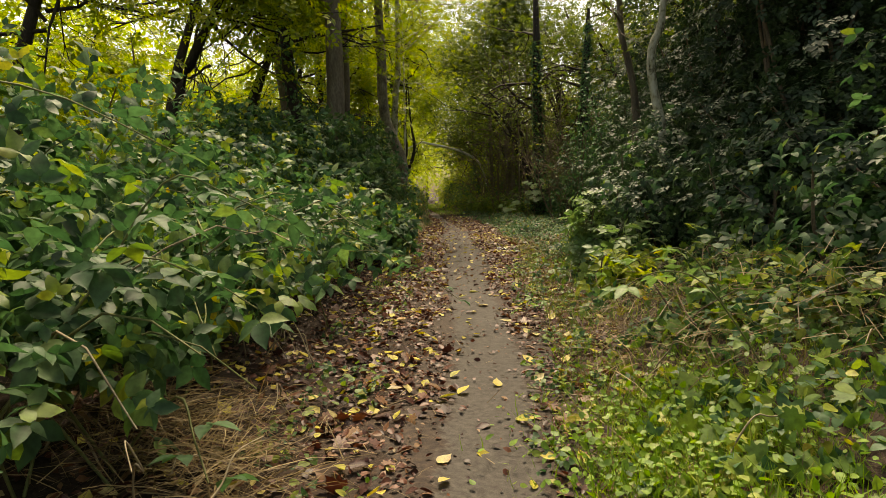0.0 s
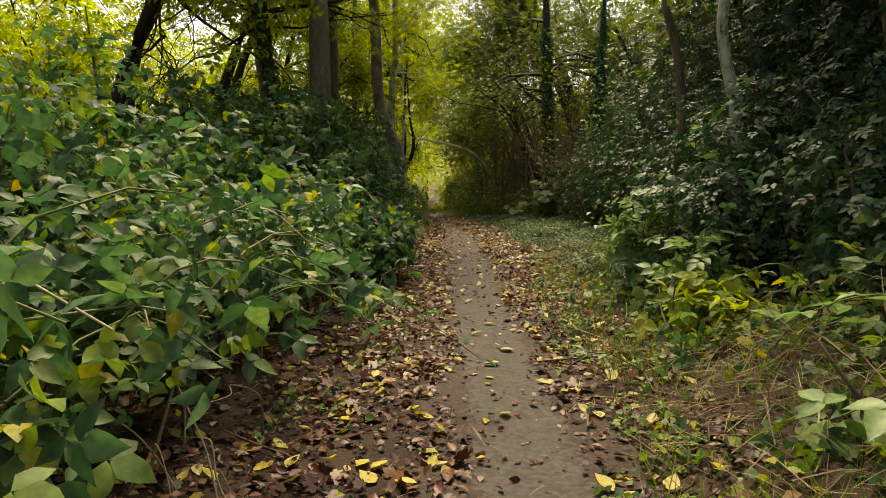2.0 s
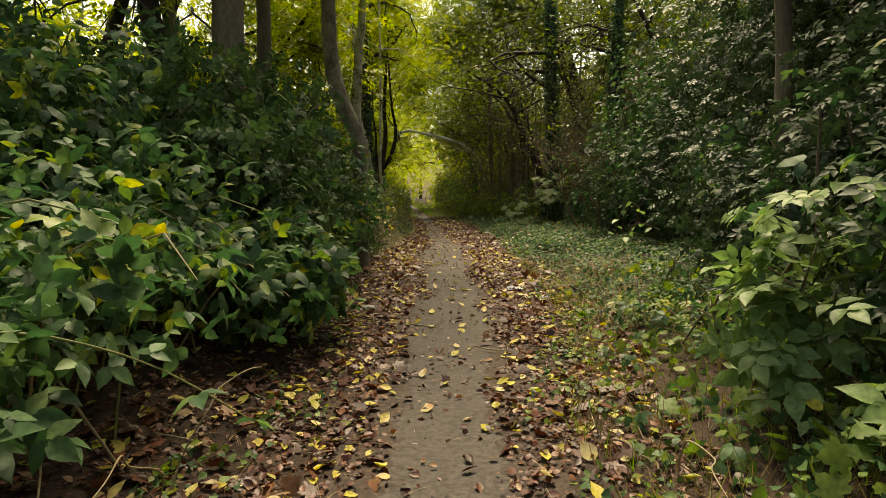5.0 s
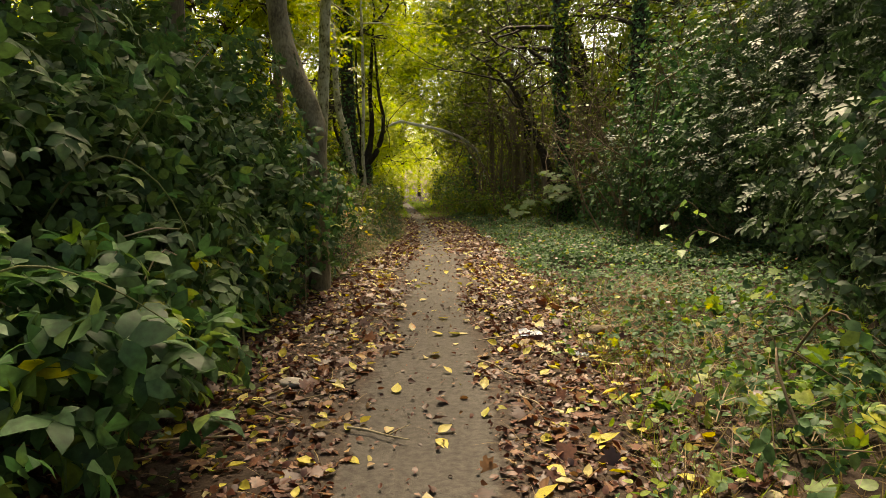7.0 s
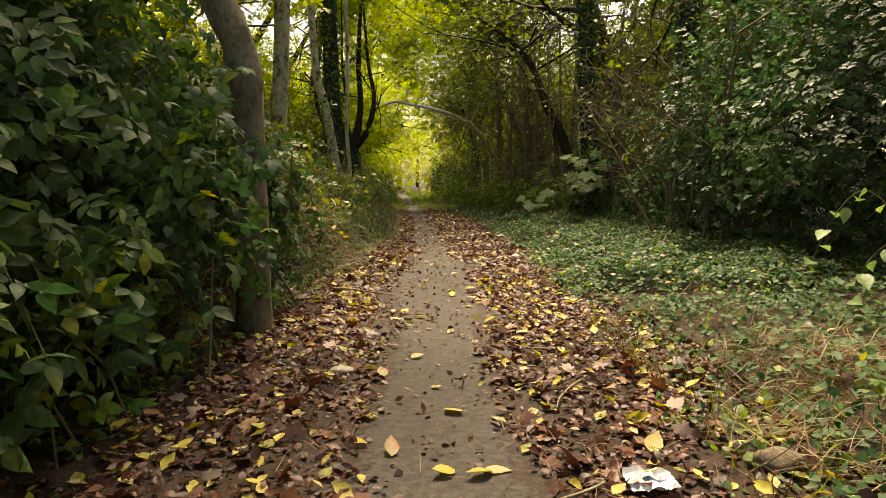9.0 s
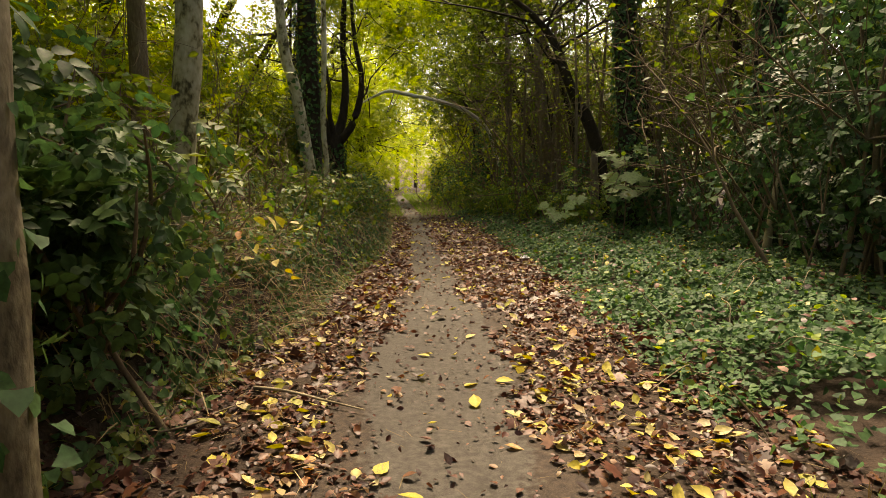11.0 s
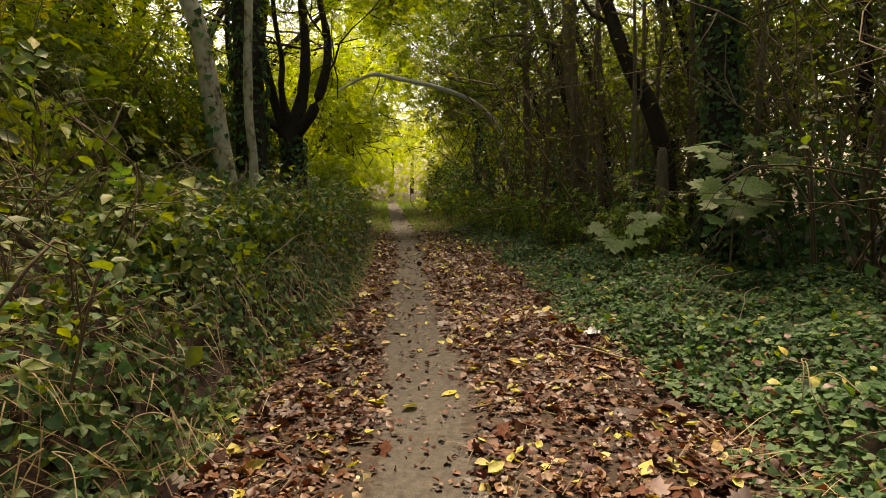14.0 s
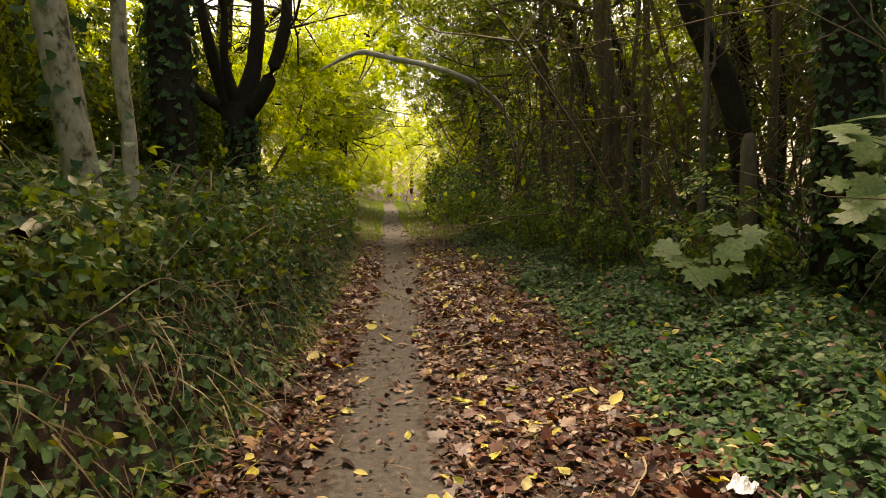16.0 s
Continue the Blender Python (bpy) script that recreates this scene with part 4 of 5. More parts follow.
for x, y, z, rz, n in [(-2.38, 18.3, 0.95, 0.85, 420), (-3.1, 18.6, 1.4, 0.9, 260)]:
    shrub("bank_shrub", (x, y, z), (0.48, 0.6, rz), n, M_SHADE, "leafy bramble and elder growth at the foot of a trunk", 0.16, SPRIG_FINE, stems=6, group="low bank shrubs", lump=0.4, shell=0.95, extra=(M_BRAMBLE, 0.35, TRIPLE, 0.14), jitter=0.6)

for x, y, h, n in [(-3.6, 21.2, 1.3, 8), (-3.2, 22.6, 1.0, 8), (-4.2, 23.3, 1.8, 9), (-3.9, 19.91, 1.7, 8), (-3.1, 20.2, 0.9, 7), (-4.6, 21.6, 2.2, 8), (-2.9, 21.6, 0.8, 7)]:
    twig_shrub(x, y, h, n, "tangle of bare brown stems on the bank", 40, M_CANOPY_DULL, thick=0.011)

for y in (-7.0, -4.8, -2.6, -0.6):
    bramble((float(left_edge(y)) - 1.7, y, 0.8), (1.1, 1.2, 0.8), 500, "tangled bramble thicket beside the path", canes=4)
    shrub("hedge_shrub", (float(right_edge(y)) + 2.2, y, 1.3), (1.2, 1.3, 1.4), 600, M_EVERGREEN, "dense dark evergreen shrub beside the path", 0.18, group="dark hedge shrubs", lump=0.4, shell=0.7)

# ---------------- light understorey on the left, canopy, far woods ----------------
for x, y, z, rx, ry, rz in [(-5.62, 19.56, 2.6, 1.5, 1.5, 1.8), (-5.2, 22.6, 2.3, 1.3, 1.5, 1.4), (-7.5, 22, 3.4, 2, 2, 2.4), (-6.5, 27, 2.8, 1.6, 1.8, 1.6), (-8.5, 30, 3.5, 2, 2, 2.6), (-7, 33.5, 2.6, 1.6, 2, 1.8), (-8, 38, 3, 2, 2, 2.6), (-9.5, 26, 4, 2, 2.4, 3), (-9.12, 17.35, 3.5, 2.2, 2.5, 3), (-8.57, 13.15, 3, 2, 2.4, 2.4), (-7.35, 8.85, 2.2, 2, 2.4, 2)]:
    shrub("sapling_thicket", (x, y, z), (rx, ry, rz), 1000, M_CANOPY, "light yellow-green sapling thicket on the bank", 0.24, PINNATE, stems=7, shell=0.9, group="sapling thickets")

for x, y, z, rx, rz in [(-5.9, 30.5, 2.0, 1.0, 1.2), (-6.6, 28.6, 2.2, 1.2, 1.4), (-5.8, 25.2, 1.9, 0.9, 1.0), (-7.6, 25.8, 2.6, 1.4, 1.8), (-8.2, 33, 3, 1.6, 2.4)]:
    shrub("elder_bush", (x, y, z), (rx, rx * 1.2, rz), 1300, M_CANOPY_DULL, "shaded olive elder bush under the trees", 0.2, SPRIG, stems=7, shell=0.9, group="elder bushes")


def woodland_tree(foot, z, r, n, label, mat, size=0.4, trunk=0.15, group="woodland trees"):
    """A tree whose crown hangs some way off its foot."""
    (fx, fy), (x, y) = foot
    g = float(land(fx, fy))
    t = thing("woodland_tree", (fx, fy, g), label, "tree", group)
    stem("trunk", [(fx, fy, g - 0.15), (fx, fy, g + z * 0.35), (fx * 0.6 + x * 0.4, fy * 0.6 + y * 0.4, z * 0.8), (x, y, z + r * 0.5)], [trunk * 1.3, trunk, trunk * 0.7, trunk * 0.25], M_DARKBARK, t, 8, 0.05)
    for _ in range(6):
        out = []
        grow((fx * 0.5 + x * 0.5, fy * 0.5 + y * 0.5, z * rng.uniform(0.7, 0.95)), rng.normal(size=3) * np.array([1, 1, 0.4]), r * rng.uniform(0.9, 1.3), trunk * 0.3, 2, out, 0.22, 0.02)
        part("limb", tubes_mesh("limb", [tube(a, b, 4) for a, b in out], M_DARKBARK), t)
    at, o = blob_points((x, y, z), (r, r, r * 0.9), n, 0.5, 0.95)
    ok = (at[:, 2] > land(at[:, 0], at[:, 1]) + 0.3) & ((np.abs(at[:, 0] - mid(at[:, 1])) > 1.3) | (at[:, 2] > 3.0))
    at, o = at[ok], o[ok]
    leaves("crown", [(PINNATE, at, facing(o, 0.9, 0.3, 0.5), hanging(o), rng.uniform(0.6, 1.2, len(at)) * size, mat)], t)


NEAR = "yellow-green tree leaning its crown over the path"
for fx, fy, x, y, z, r, n in [(-9, 34.5, -5.4, 33, 6.8, 2.3, 1500), (-9.2, 37.5, -4.4, 37.5, 6.6, 2.1, 1500), (-9, 39.8, -7, 39.5, 4.8, 2.0, 1500), (-8.8, 32, -4.4, 30.5, 8.4, 2.3, 1300), (-8, 29, -6.5, 28.5, 7, 2.4, 1300), (-7.5, 23.5, -6.2, 23, 6.5, 2.3, 1300), (-7, 19.5, -5.5, 20, 7, 2.2, 1200), (-7, 15, -6, 16, 6.6, 2.0, 1200), (-7.4, 11, -6.4, 11.5, 5.6, 1.8, 1100), (-8.5, 43, -7.0, 43, 4.2, 2.0, 1600), (-9, 45, -5.6, 46, 6.5, 2.6, 1800), (-5.6, 12.5, -3.9, 12.6, 5.0, 1.5, 900), (-5.6, 15.8, -3.9, 15.6, 5.6, 1.5, 900), (-6.2, 21, -4.0, 20.8, 4.6, 1.4, 800)]:
    # past y 32 the leaf colour itself is brightened for the distant glow
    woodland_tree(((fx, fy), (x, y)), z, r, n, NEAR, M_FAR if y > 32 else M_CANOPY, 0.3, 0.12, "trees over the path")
# crowns at y 10.5 and y 13 are added above the view to shade the hedge
for fx, fy, x, y, z, r, n in [(1.6, 36.5, -0.6, 36, 6.6, 2.2, 1300), (0.4, 40, -1.8, 40.5, 6.0, 2.3, 1400), (3.2, 33, 1.4, 32.5, 7.4, 2.0, 700), (4.5, 30, 2.8, 29.5, 8.2, 2.0, 600), (5.5, 27, 3.6, 27, 7.0, 1.7, 500), (-1.8, 44.5, -3.2, 45, 5.0, 2.0, 1300), (2.5, 44, 1.0, 44, 5.0, 2.6, 1400), (5.4, 17, 4.0, 17, 6.6, 1.8, 1200), (5.2, 13.5, 4.2, 13.4, 6.4, 1.7, 1100), (5.2, 10.6, 3.5, 10.5, 5.8, 1.5, 1000), (3.4, 35, -0.2, 34.4, 9.2, 2.7, 1800), (6.2, 13, 5.0, 13, 7.6, 1.8, 1100)]:
    woodland_tree(((fx, fy), (x, y)), z, r, n, "olive-green tree leaning over the thicket, some added unseen for shade", M_CANOPY_DULL, 0.3, 0.12, "trees over the thicket")
for fx, fy, x, y, z, r, n in [(-9, 51, -5.0, 50, 11, 3.6, 2300), (1.5, 48, -1.5, 47, 10, 3.2, 2200), (-11, 54, -8.5, 54, 12, 4, 2300), (1, 40, -2.6, 39.5, 9.3, 2.2, 1500), (4, 37, 1.2, 36.5, 9.6, 2.4, 1400), (-7.5, 35.5, -6, 35, 9.6, 2.3, 1400), (3.6, 38, 0.2, 36.6, 11.6, 3.0, 2000)]:
    # left of x -4 the crowns take the leaf with the glow painted in
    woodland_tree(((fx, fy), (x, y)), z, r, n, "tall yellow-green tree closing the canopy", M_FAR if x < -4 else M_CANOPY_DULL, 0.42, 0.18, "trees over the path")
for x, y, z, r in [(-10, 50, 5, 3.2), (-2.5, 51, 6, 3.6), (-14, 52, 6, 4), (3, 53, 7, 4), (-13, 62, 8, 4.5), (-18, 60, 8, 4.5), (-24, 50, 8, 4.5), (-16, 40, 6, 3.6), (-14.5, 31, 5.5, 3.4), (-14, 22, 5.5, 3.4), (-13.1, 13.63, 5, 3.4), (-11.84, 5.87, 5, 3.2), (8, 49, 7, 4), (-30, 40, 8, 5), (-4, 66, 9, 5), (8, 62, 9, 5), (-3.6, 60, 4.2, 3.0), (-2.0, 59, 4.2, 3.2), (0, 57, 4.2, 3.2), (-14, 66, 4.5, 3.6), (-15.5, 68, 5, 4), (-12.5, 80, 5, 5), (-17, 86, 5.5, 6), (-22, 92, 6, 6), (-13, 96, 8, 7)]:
    # far left crowns carry the glow and haze in their leaf colour
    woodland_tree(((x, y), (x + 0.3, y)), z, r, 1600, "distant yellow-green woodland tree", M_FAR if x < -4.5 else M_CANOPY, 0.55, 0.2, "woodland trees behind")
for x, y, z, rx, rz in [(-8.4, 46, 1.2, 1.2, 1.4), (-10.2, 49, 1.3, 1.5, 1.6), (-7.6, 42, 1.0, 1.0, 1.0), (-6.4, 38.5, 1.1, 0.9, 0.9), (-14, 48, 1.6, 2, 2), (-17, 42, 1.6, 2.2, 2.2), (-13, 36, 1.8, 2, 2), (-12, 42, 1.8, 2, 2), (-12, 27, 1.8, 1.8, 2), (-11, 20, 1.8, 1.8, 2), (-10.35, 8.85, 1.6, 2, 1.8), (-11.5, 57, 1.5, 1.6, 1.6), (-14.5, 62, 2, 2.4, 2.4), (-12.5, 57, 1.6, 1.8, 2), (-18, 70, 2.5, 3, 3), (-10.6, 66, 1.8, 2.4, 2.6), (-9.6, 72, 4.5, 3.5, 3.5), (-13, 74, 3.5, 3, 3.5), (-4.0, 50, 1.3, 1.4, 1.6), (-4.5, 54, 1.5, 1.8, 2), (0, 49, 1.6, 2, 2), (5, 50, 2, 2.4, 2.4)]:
    # past y 35 paler leaves stand in for the light at the path's end
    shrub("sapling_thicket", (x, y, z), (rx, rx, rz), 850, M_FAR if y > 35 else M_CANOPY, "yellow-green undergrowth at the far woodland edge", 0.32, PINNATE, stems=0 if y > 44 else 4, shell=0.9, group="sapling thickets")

# ---------------- fallen leaves ----------------
def litter():
    def field(n, y0, y1, bare):
        y = rng.uniform(y0, y1, n)
        lo, hi = left_edge(y) - np.interp(y, [6, 10, 17, 20], [1.2, 1.2, 0.8, -0.02]), right_edge(y) + 0.45
        x = lo + (hi - lo) * rng.random(n)
        d = np.abs(x - mid(y))
        w = bare_width(y) * (1 + 0.55 * wobble(x, y, 2.3)) + 0.02
        keep = rng.random(n) < np.interp(y, [3, 8, 12, 16], [0.5, 0.6, 0.8, 1.0]) * (0.7 + 0.5 * wobble(x, y, 3.1)) * np.where(d < w, bare, 1.0) * (0.45 + 0.55 * smooth(0.0, 0.25, d - w + 0.1))
        return x[keep], y[keep]

    def lay(x, y, shape, size, mat, lift=0.012, tilt=0.3):
        k = len(x)
        return (shape, over_land(x, y, lift + rng.random(k) * 0.015), unit(rng.normal(size=(k, 3)) * tilt + np.array([0, 0, 1.0])), rng.normal(size=(k, 3)) * np.array([1, 1, 0.1]), size * rng.uniform(0.55, 1.25, k), mat)

    sets = []
    x, y = field(70000, 1.5, 32, 0.22)
    sets.append(lay(x, y, LANCE, 0.046, M_LITTER, tilt=0.5))
    x, y = field(24000, 1.5, 32, 0.16)
    sets.append(lay(x, y, oval(0.34, 0.14, 0.08), 0.057, M_LITTER, tilt=0.38))
    straw = (np.array([(-0.012, 0, 0), (0.012, 0, 0), (0.009, 0.5, 0.06), (-0.009, 0.5, 0.06), (0, 1, 0.02)], float), np.array([(0, 1, 2), (0, 2, 3), (3, 2, 4)]))
    x, y = field(9000, 2.5, 30, 0.3)
    sets.append(lay(x, y, straw, 0.15, M_STRAW, 0.02, 0.2))
    x, y = field(9000, 1.5, 32, 0.06)
    sets.append(lay(x, y, LOBED, 0.08, M_LITTER, tilt=0.4))
    x, y = field(9000, 32, 50, 0.3)
    sets.append(lay(x, y, kite(), 0.08, M_LITTER))
    x, y = field(46000, 1.5, 30, 0.45)
    sets.append(lay(x, y, kite(), 0.028, M_LITTER, 0.012))
    x, y = field(5200, 1.5, 20, 0.16)
    sets.append(lay(x, y, blade(0.3, 0.12, 0.1), 0.085, M_YELLOW, 0.012))
    x, y = field(1900, 20, 34, 0.12)
    sets.append(lay(x, y, blade(0.3, 0.12, 0.1), 0.085, M_YELLOW, 0.012))
    ob = leaves("leaf_litter", sets)
    tagged(ob, "brown and yellow fallen leaves strewn along the path", "leaf litter", kind="stuff")


litter()

# ---------------- verges ----------------
def verge():
    # ivy carpet on the right
    n = 96000
    y = 11.5 + 24.5 * np.where(rng.random(n) < 0.6, 0.3 + 0.45 * rng.random(n), rng.random(n))
    x = right_edge(y) + (hedge_line(y) + 1.6 - right_edge(y)) * rng.random(n) ** 0.95
    keep = rng.random(n) < smooth(11.5, 16, y + 0.8 * wobble(x, y, 2)) * smooth(-0.1, 0.5, x - right_edge(y) + 0.25 * wobble(x, y, 3))
    x, y = x[keep], y[keep]
    k = len(x)
    h = 0.04 + 0.32 * (0.5 + 0.5 * wobble(x, y, 2.2)) * smooth(0, 0.8, x - right_edge(y))
    at = over_land(x, y, 0)
    at[:, 2] += h * rng.uniform(0.4, 1.0, k)
    ob = leaves("ivy_carpet", [(IVY, at, unit(rng.normal(size=(k, 3)) * 0.42 + np.array([-0.15, -0.15, 1])), rng.normal(size=(k, 3)), rng.uniform(0.03, 0.062, k), M_IVY), (LANCE, at[::22] + np.array([0.03, 0.02, 0.02]), unit(rng.normal(size=(len(at[::22]), 3)) * 0.6 + np.array([0, 0, 1])), rng.normal(size=(len(at[::22]), 3)), rng.uniform(0.04, 0.09, len(at[::22])), M_WEED), (LANCE, at[::420] + np.array([0, 0, 0.05]), unit(rng.normal(size=(len(at[::420]), 3)) * 0.4 + np.array([0, 0, 1])), rng.normal(size=(len(at[::420]), 3)), rng.uniform(0.05, 0.09, len(at[::420])), M_YELLOW), (LANCE, at[::24] + np.array([0.02, 0, 0.02]), unit(rng.normal(size=(len(at[::24]), 3)) * 0.4 + np.array([0, 0, 1])), rng.normal(size=(len(at[::24]), 3)), rng.uniform(0.05, 0.08, len(at[::24])), M_LITTER)])
    tagged(ob, "low carpet of small green ivy leaves on the verge", "ground cover", kind="stuff")
    # ivy and nettles over the left bank
    n = 58000
    y = rng.uniform(15, 40, n)
    x = left_edge(y) + 0.12 - 3.6 * rng.random(n) ** 1.1
    keep = rng.random(n) < 0.55 + 0.45 * smooth(20.5, 24.5, y + wobble(x, y, 1.5))
    x, y = x[keep], y[keep]
    k = len(x)
    d = left_edge(y) - x
    h = (0.05 + 0.2 * (0.5 + 0.5 * wobble(x, y, 2.5))) * smooth(-0.1, 0.5, d)
    at = over_land(x, y, 0.02)
    at[:, 2] += h * rng.uniform(0.15, 1.0, k) ** 0.7
    nor = unit(rng.normal(size=(k, 3)) * 0.45 + np.array([0.35, -0.2, 1]))
    s = rng.random(k)
    a, b, c = s < 0.6, (s >= 0.6) & (s < 0.85), s >= 0.85
    al = rng.normal(size=(k, 3)) + np.array([0.4, 0, -0.3])
    ob = leaves("bank_plants", [(IVY, at[a], nor[a], al[a], rng.uniform(0.03, 0.055, a.sum()), M_IVY), (LANCE, at[b], nor[b], al[b], rng.uniform(0.04, 0.09, b.sum()), M_WEED), (TRIPLE, at[c] + np.array([0, 0, 0.05]), nor[c], al[c], rng.uniform(0.06, 0.11, c.sum()), M_CANOPY_DULL)])
    tagged(ob, "ivy, nettles and bramble shoots covering the bank", "ground cover", kind="stuff")
    # what hangs over the steep foot of the bank
    n = 15000
    y = rng.uniform(18, 42, n)
    d = rng.uniform(-0.06, 0.42, n)
    x = left_edge(y) - d
    keep = rng.random(n) < 0.25 + 0.75 * smooth(-0.3, 0.3, wobble(x * 0.3, y, 2.2))
    x, y = x[keep], y[keep]
    k = len(x)
    at = over_land(x, y, 0.01)
    at[:, 0] += rng.uniform(0.0, 0.14, k)
    s = rng.random(k)
    a, b, c = s < 0.5, (s >= 0.5) & (s < 0.72), s >= 0.72
    nor = unit(rng.normal(size=(k, 3)) * 0.45 + np.array([0.9, -0.4, 0.6]))
    al = unit(rng.normal(size=(k, 3)) * 0.5 + np.array([0.4, -0.1, -0.9]))
    blade_down = (np.array([(-0.012, 0, 0), (0.012, 0, 0), (0.009, 0.5, 0.07), (-0.009, 0.5, 0.07), (0, 1, 0)], float), np.array([(0, 1, 2), (0, 2, 3), (3, 2, 4)]))
    ob = leaves("bank_fringe", [(IVY, at[a], nor[a], al[a], rng.uniform(0.035, 0.065, a.sum()), M_IVY), (TRIPLE, at[b] + np.array([0.03, 0, 0.02]), nor[b], al[b], rng.uniform(0.07, 0.12, b.sum()), M_SHADE), (blade_down, at[c] + np.array([0.02, 0, 0.08]), nor[c], al[c], rng.uniform(0.15, 0.35, c.sum()), M_STRAW)])
    tagged(ob, "ivy and dead grass hanging over the foot of the bank", "ground cover", kind="stuff")
    # grass, weeds on the near right
    n = 34000
    y = 1.0 + 17 * rng.random(n) ** 1.25
    x = right_edge(y) - 0.1 + 2.2 * rng.random(n) ** 1.2
    keep = rng.random(n) < (0.35 + 0.65 * smooth(-0.2, 0.4, wobble(x, y, 1.6)))
    x, y = x[keep], y[keep]
    k = len(x)
    grass = (np.array([(-0.02, 0, 0), (0.02, 0, 0), (0.013, 0.5, 0.02), (-0.013, 0.5, 0.02), (0, 1, 0.16)], float), np.array([(0, 1, 2), (0, 2, 3), (3, 2, 4)]))
    up = unit(rng.normal(size=(k, 3)) * 0.45 + np.array([-0.1, -0.1, 0.9]))
    fresh = rng.random(k) < np.interp(y, [1, 5, 9, 18], [0.8, 0.6, 0.35, 0.25])
    sets = [(grass, over_land(x[m], y[m], -0.01), rng.normal(size=(m.sum(), 3)) + np.array([0, -0.6, 0.2]), up[m], rng.uniform(0.08, 0.2, m.sum()), mt) for m, mt in ((fresh, M_GRASS), (~fresh, M_STRAW))]
    ob = leaves("verge_grass", sets)
    tagged(ob, "tufts of green and dry grass on the verge", "grass", kind="stuff")
    n = 21000
    y = 1.0 + 15 * rng.random(n) ** 1.3
    x = right_edge(y) + 0.1 + 2.8 * rng.random(n)
    clump = smooth(-0.35, 0.45, wobble(x, y, 1.9))
    keep = rng.random(n) < (0.35 + 0.65 * clump) * smooth(-0.25, 0.7, x - right_edge(y)) * np.interp(y, [9.5, 12], [1, 0.45])
    x, y, clump = x[keep], y[keep], clump[keep]
    n = len(x)
    at = over_land(x, y, 0.02)
    at[:, 2] += rng.random(n) * (0.06 + 0.6 * smooth(0.2, 1.7, x - right_edge(y)) * np.interp(y, [3, 10, 13], [1, 0.8, 0.5])) * (0.25 + 0.75 * clump)
    nor = unit(rng.normal(size=(n, 3)) * 0.85 + np.array([-0.3, -0.3, 0.9]))
    s = rng.random(n)
    ob = leaves("verge_weeds", [(sh, at[m], nor[m], rng.normal(size=(m.sum(), 3)), rng.uniform(lo, hi, m.sum()), mt) for sh, m, lo, hi, mt in ((SERRATE, s < 0.4, 0.03, 0.085, M_WEED), (LOBED, (s >= 0.4) & (s < 0.6), 0.04, 0.11, M_WEED), (TRIPLE_PLAIN, (s >= 0.6) & (s < 0.75), 0.07, 0.15, M_BRAMBLE), (IVY, s >= 0.75, 0.04, 0.07, M_IVY))])
    tagged(ob, "mixed nettles, bramble shoots and weeds on the verge", "ground cover", kind="stuff")
    # a ragged fringe of seedlings and grass that creeps over both edges of the litter
    n = 9000
    y = rng.uniform(3.2, 16, n)
    right = rng.random(n) < 0.6
    x = np.where(right, right_edge(y) + 0.15 - 0.5 * rng.random(n) ** 1.6, left_edge(y) - 0.25 + 0.6 * rng.random(n) ** 1.6)
    keep = rng.random(n) < smooth(-0.15, 0.4, wobble(x, y, 2.7)) * np.interp(y, [3, 9, 16], [1, 0.7, 0.35])
    x, y = x[keep], y[keep]
    k = len(x)
    at, s = over_land(x, y, 0.02), rng.random(k)
    at[:, 2] += rng.random(k) * 0.05
    nor = unit(rng.normal(size=(k, 3)) * 0.5 + np.array([0, -0.2, 1]))
    ob = leaves("edge_seedlings", [(SERRATE, at[s < 0.45], nor[s < 0.45], rng.normal(size=((s < 0.45).sum(), 3)), rng.uniform(0.025, 0.06, (s < 0.45).sum()), M_WEED), (IVY, at[s >= 0.45], nor[s >= 0.45], rng.normal(size=((s >= 0.45).sum(), 3)), rng.uniform(0.02, 0.045, (s >= 0.45).sum()), M_BRAMBLE)])
    tagged(ob, "small green seedlings along the edges of the litter", "ground cover", kind="stuff")
    # lit grass along the far end of the path
    n = 9000
    y = rng.uniform(35, 62, n)
    x = mid(y) + rng.choice([-1, 1], n) * (0.35 + 1.6 * rng.random(n) ** 1.3)
    ob = leaves("far_grass", [(grass, over_land(x, y, -0.01), rng.normal(size=(n, 3)) + np.array([0, -0.6, 0.2]), unit(rng.normal(size=(n, 3)) * 0.45 + np.array([0, 0, 0.9])), rng.uniform(0.12, 0.32, n), M_GRASS)])
    tagged(ob, "fresh green grass along the edges of the path", "grass", kind="stuff")
    # the bright tussock of fresh grass at the near verge
    n = 5200
    x, y = 1.62 + rng.normal(size=n) * 0.28, 4.5 + rng.normal(size=n) * 0.55
    up = unit(rng.normal(size=(n, 3)) * 0.5 + np.array([-0.1, -0.1, 0.8]))
    c = rng.random(1500)
    cx, cy = 1.6 + rng.normal(size=1500) * 0.3, 4.5 + rng.normal(size=1500) * 0.55
    ca = over_land(cx, cy, 0.03)
    ca[:, 2] += c * 0.1
    ob = leaves("fresh_grass", [(grass, over_land(x, y, -0.01), rng.normal(size=(n, 3)) + np.array([0, -0.6, 0.2]), up, rng.uniform(0.08, 0.19, n), M_GRASS), (SERRATE, ca, unit(rng.normal(size=(1500, 3)) * 0.5 + np.array([0, -0.2, 1])), rng.normal(size=(1500, 3)), rng.uniform(0.02, 0.05, 1500), M_GRASS)])
    tagged(ob, "tussock of bright fresh green grass on the verge", "grass", kind="stuff")


verge()


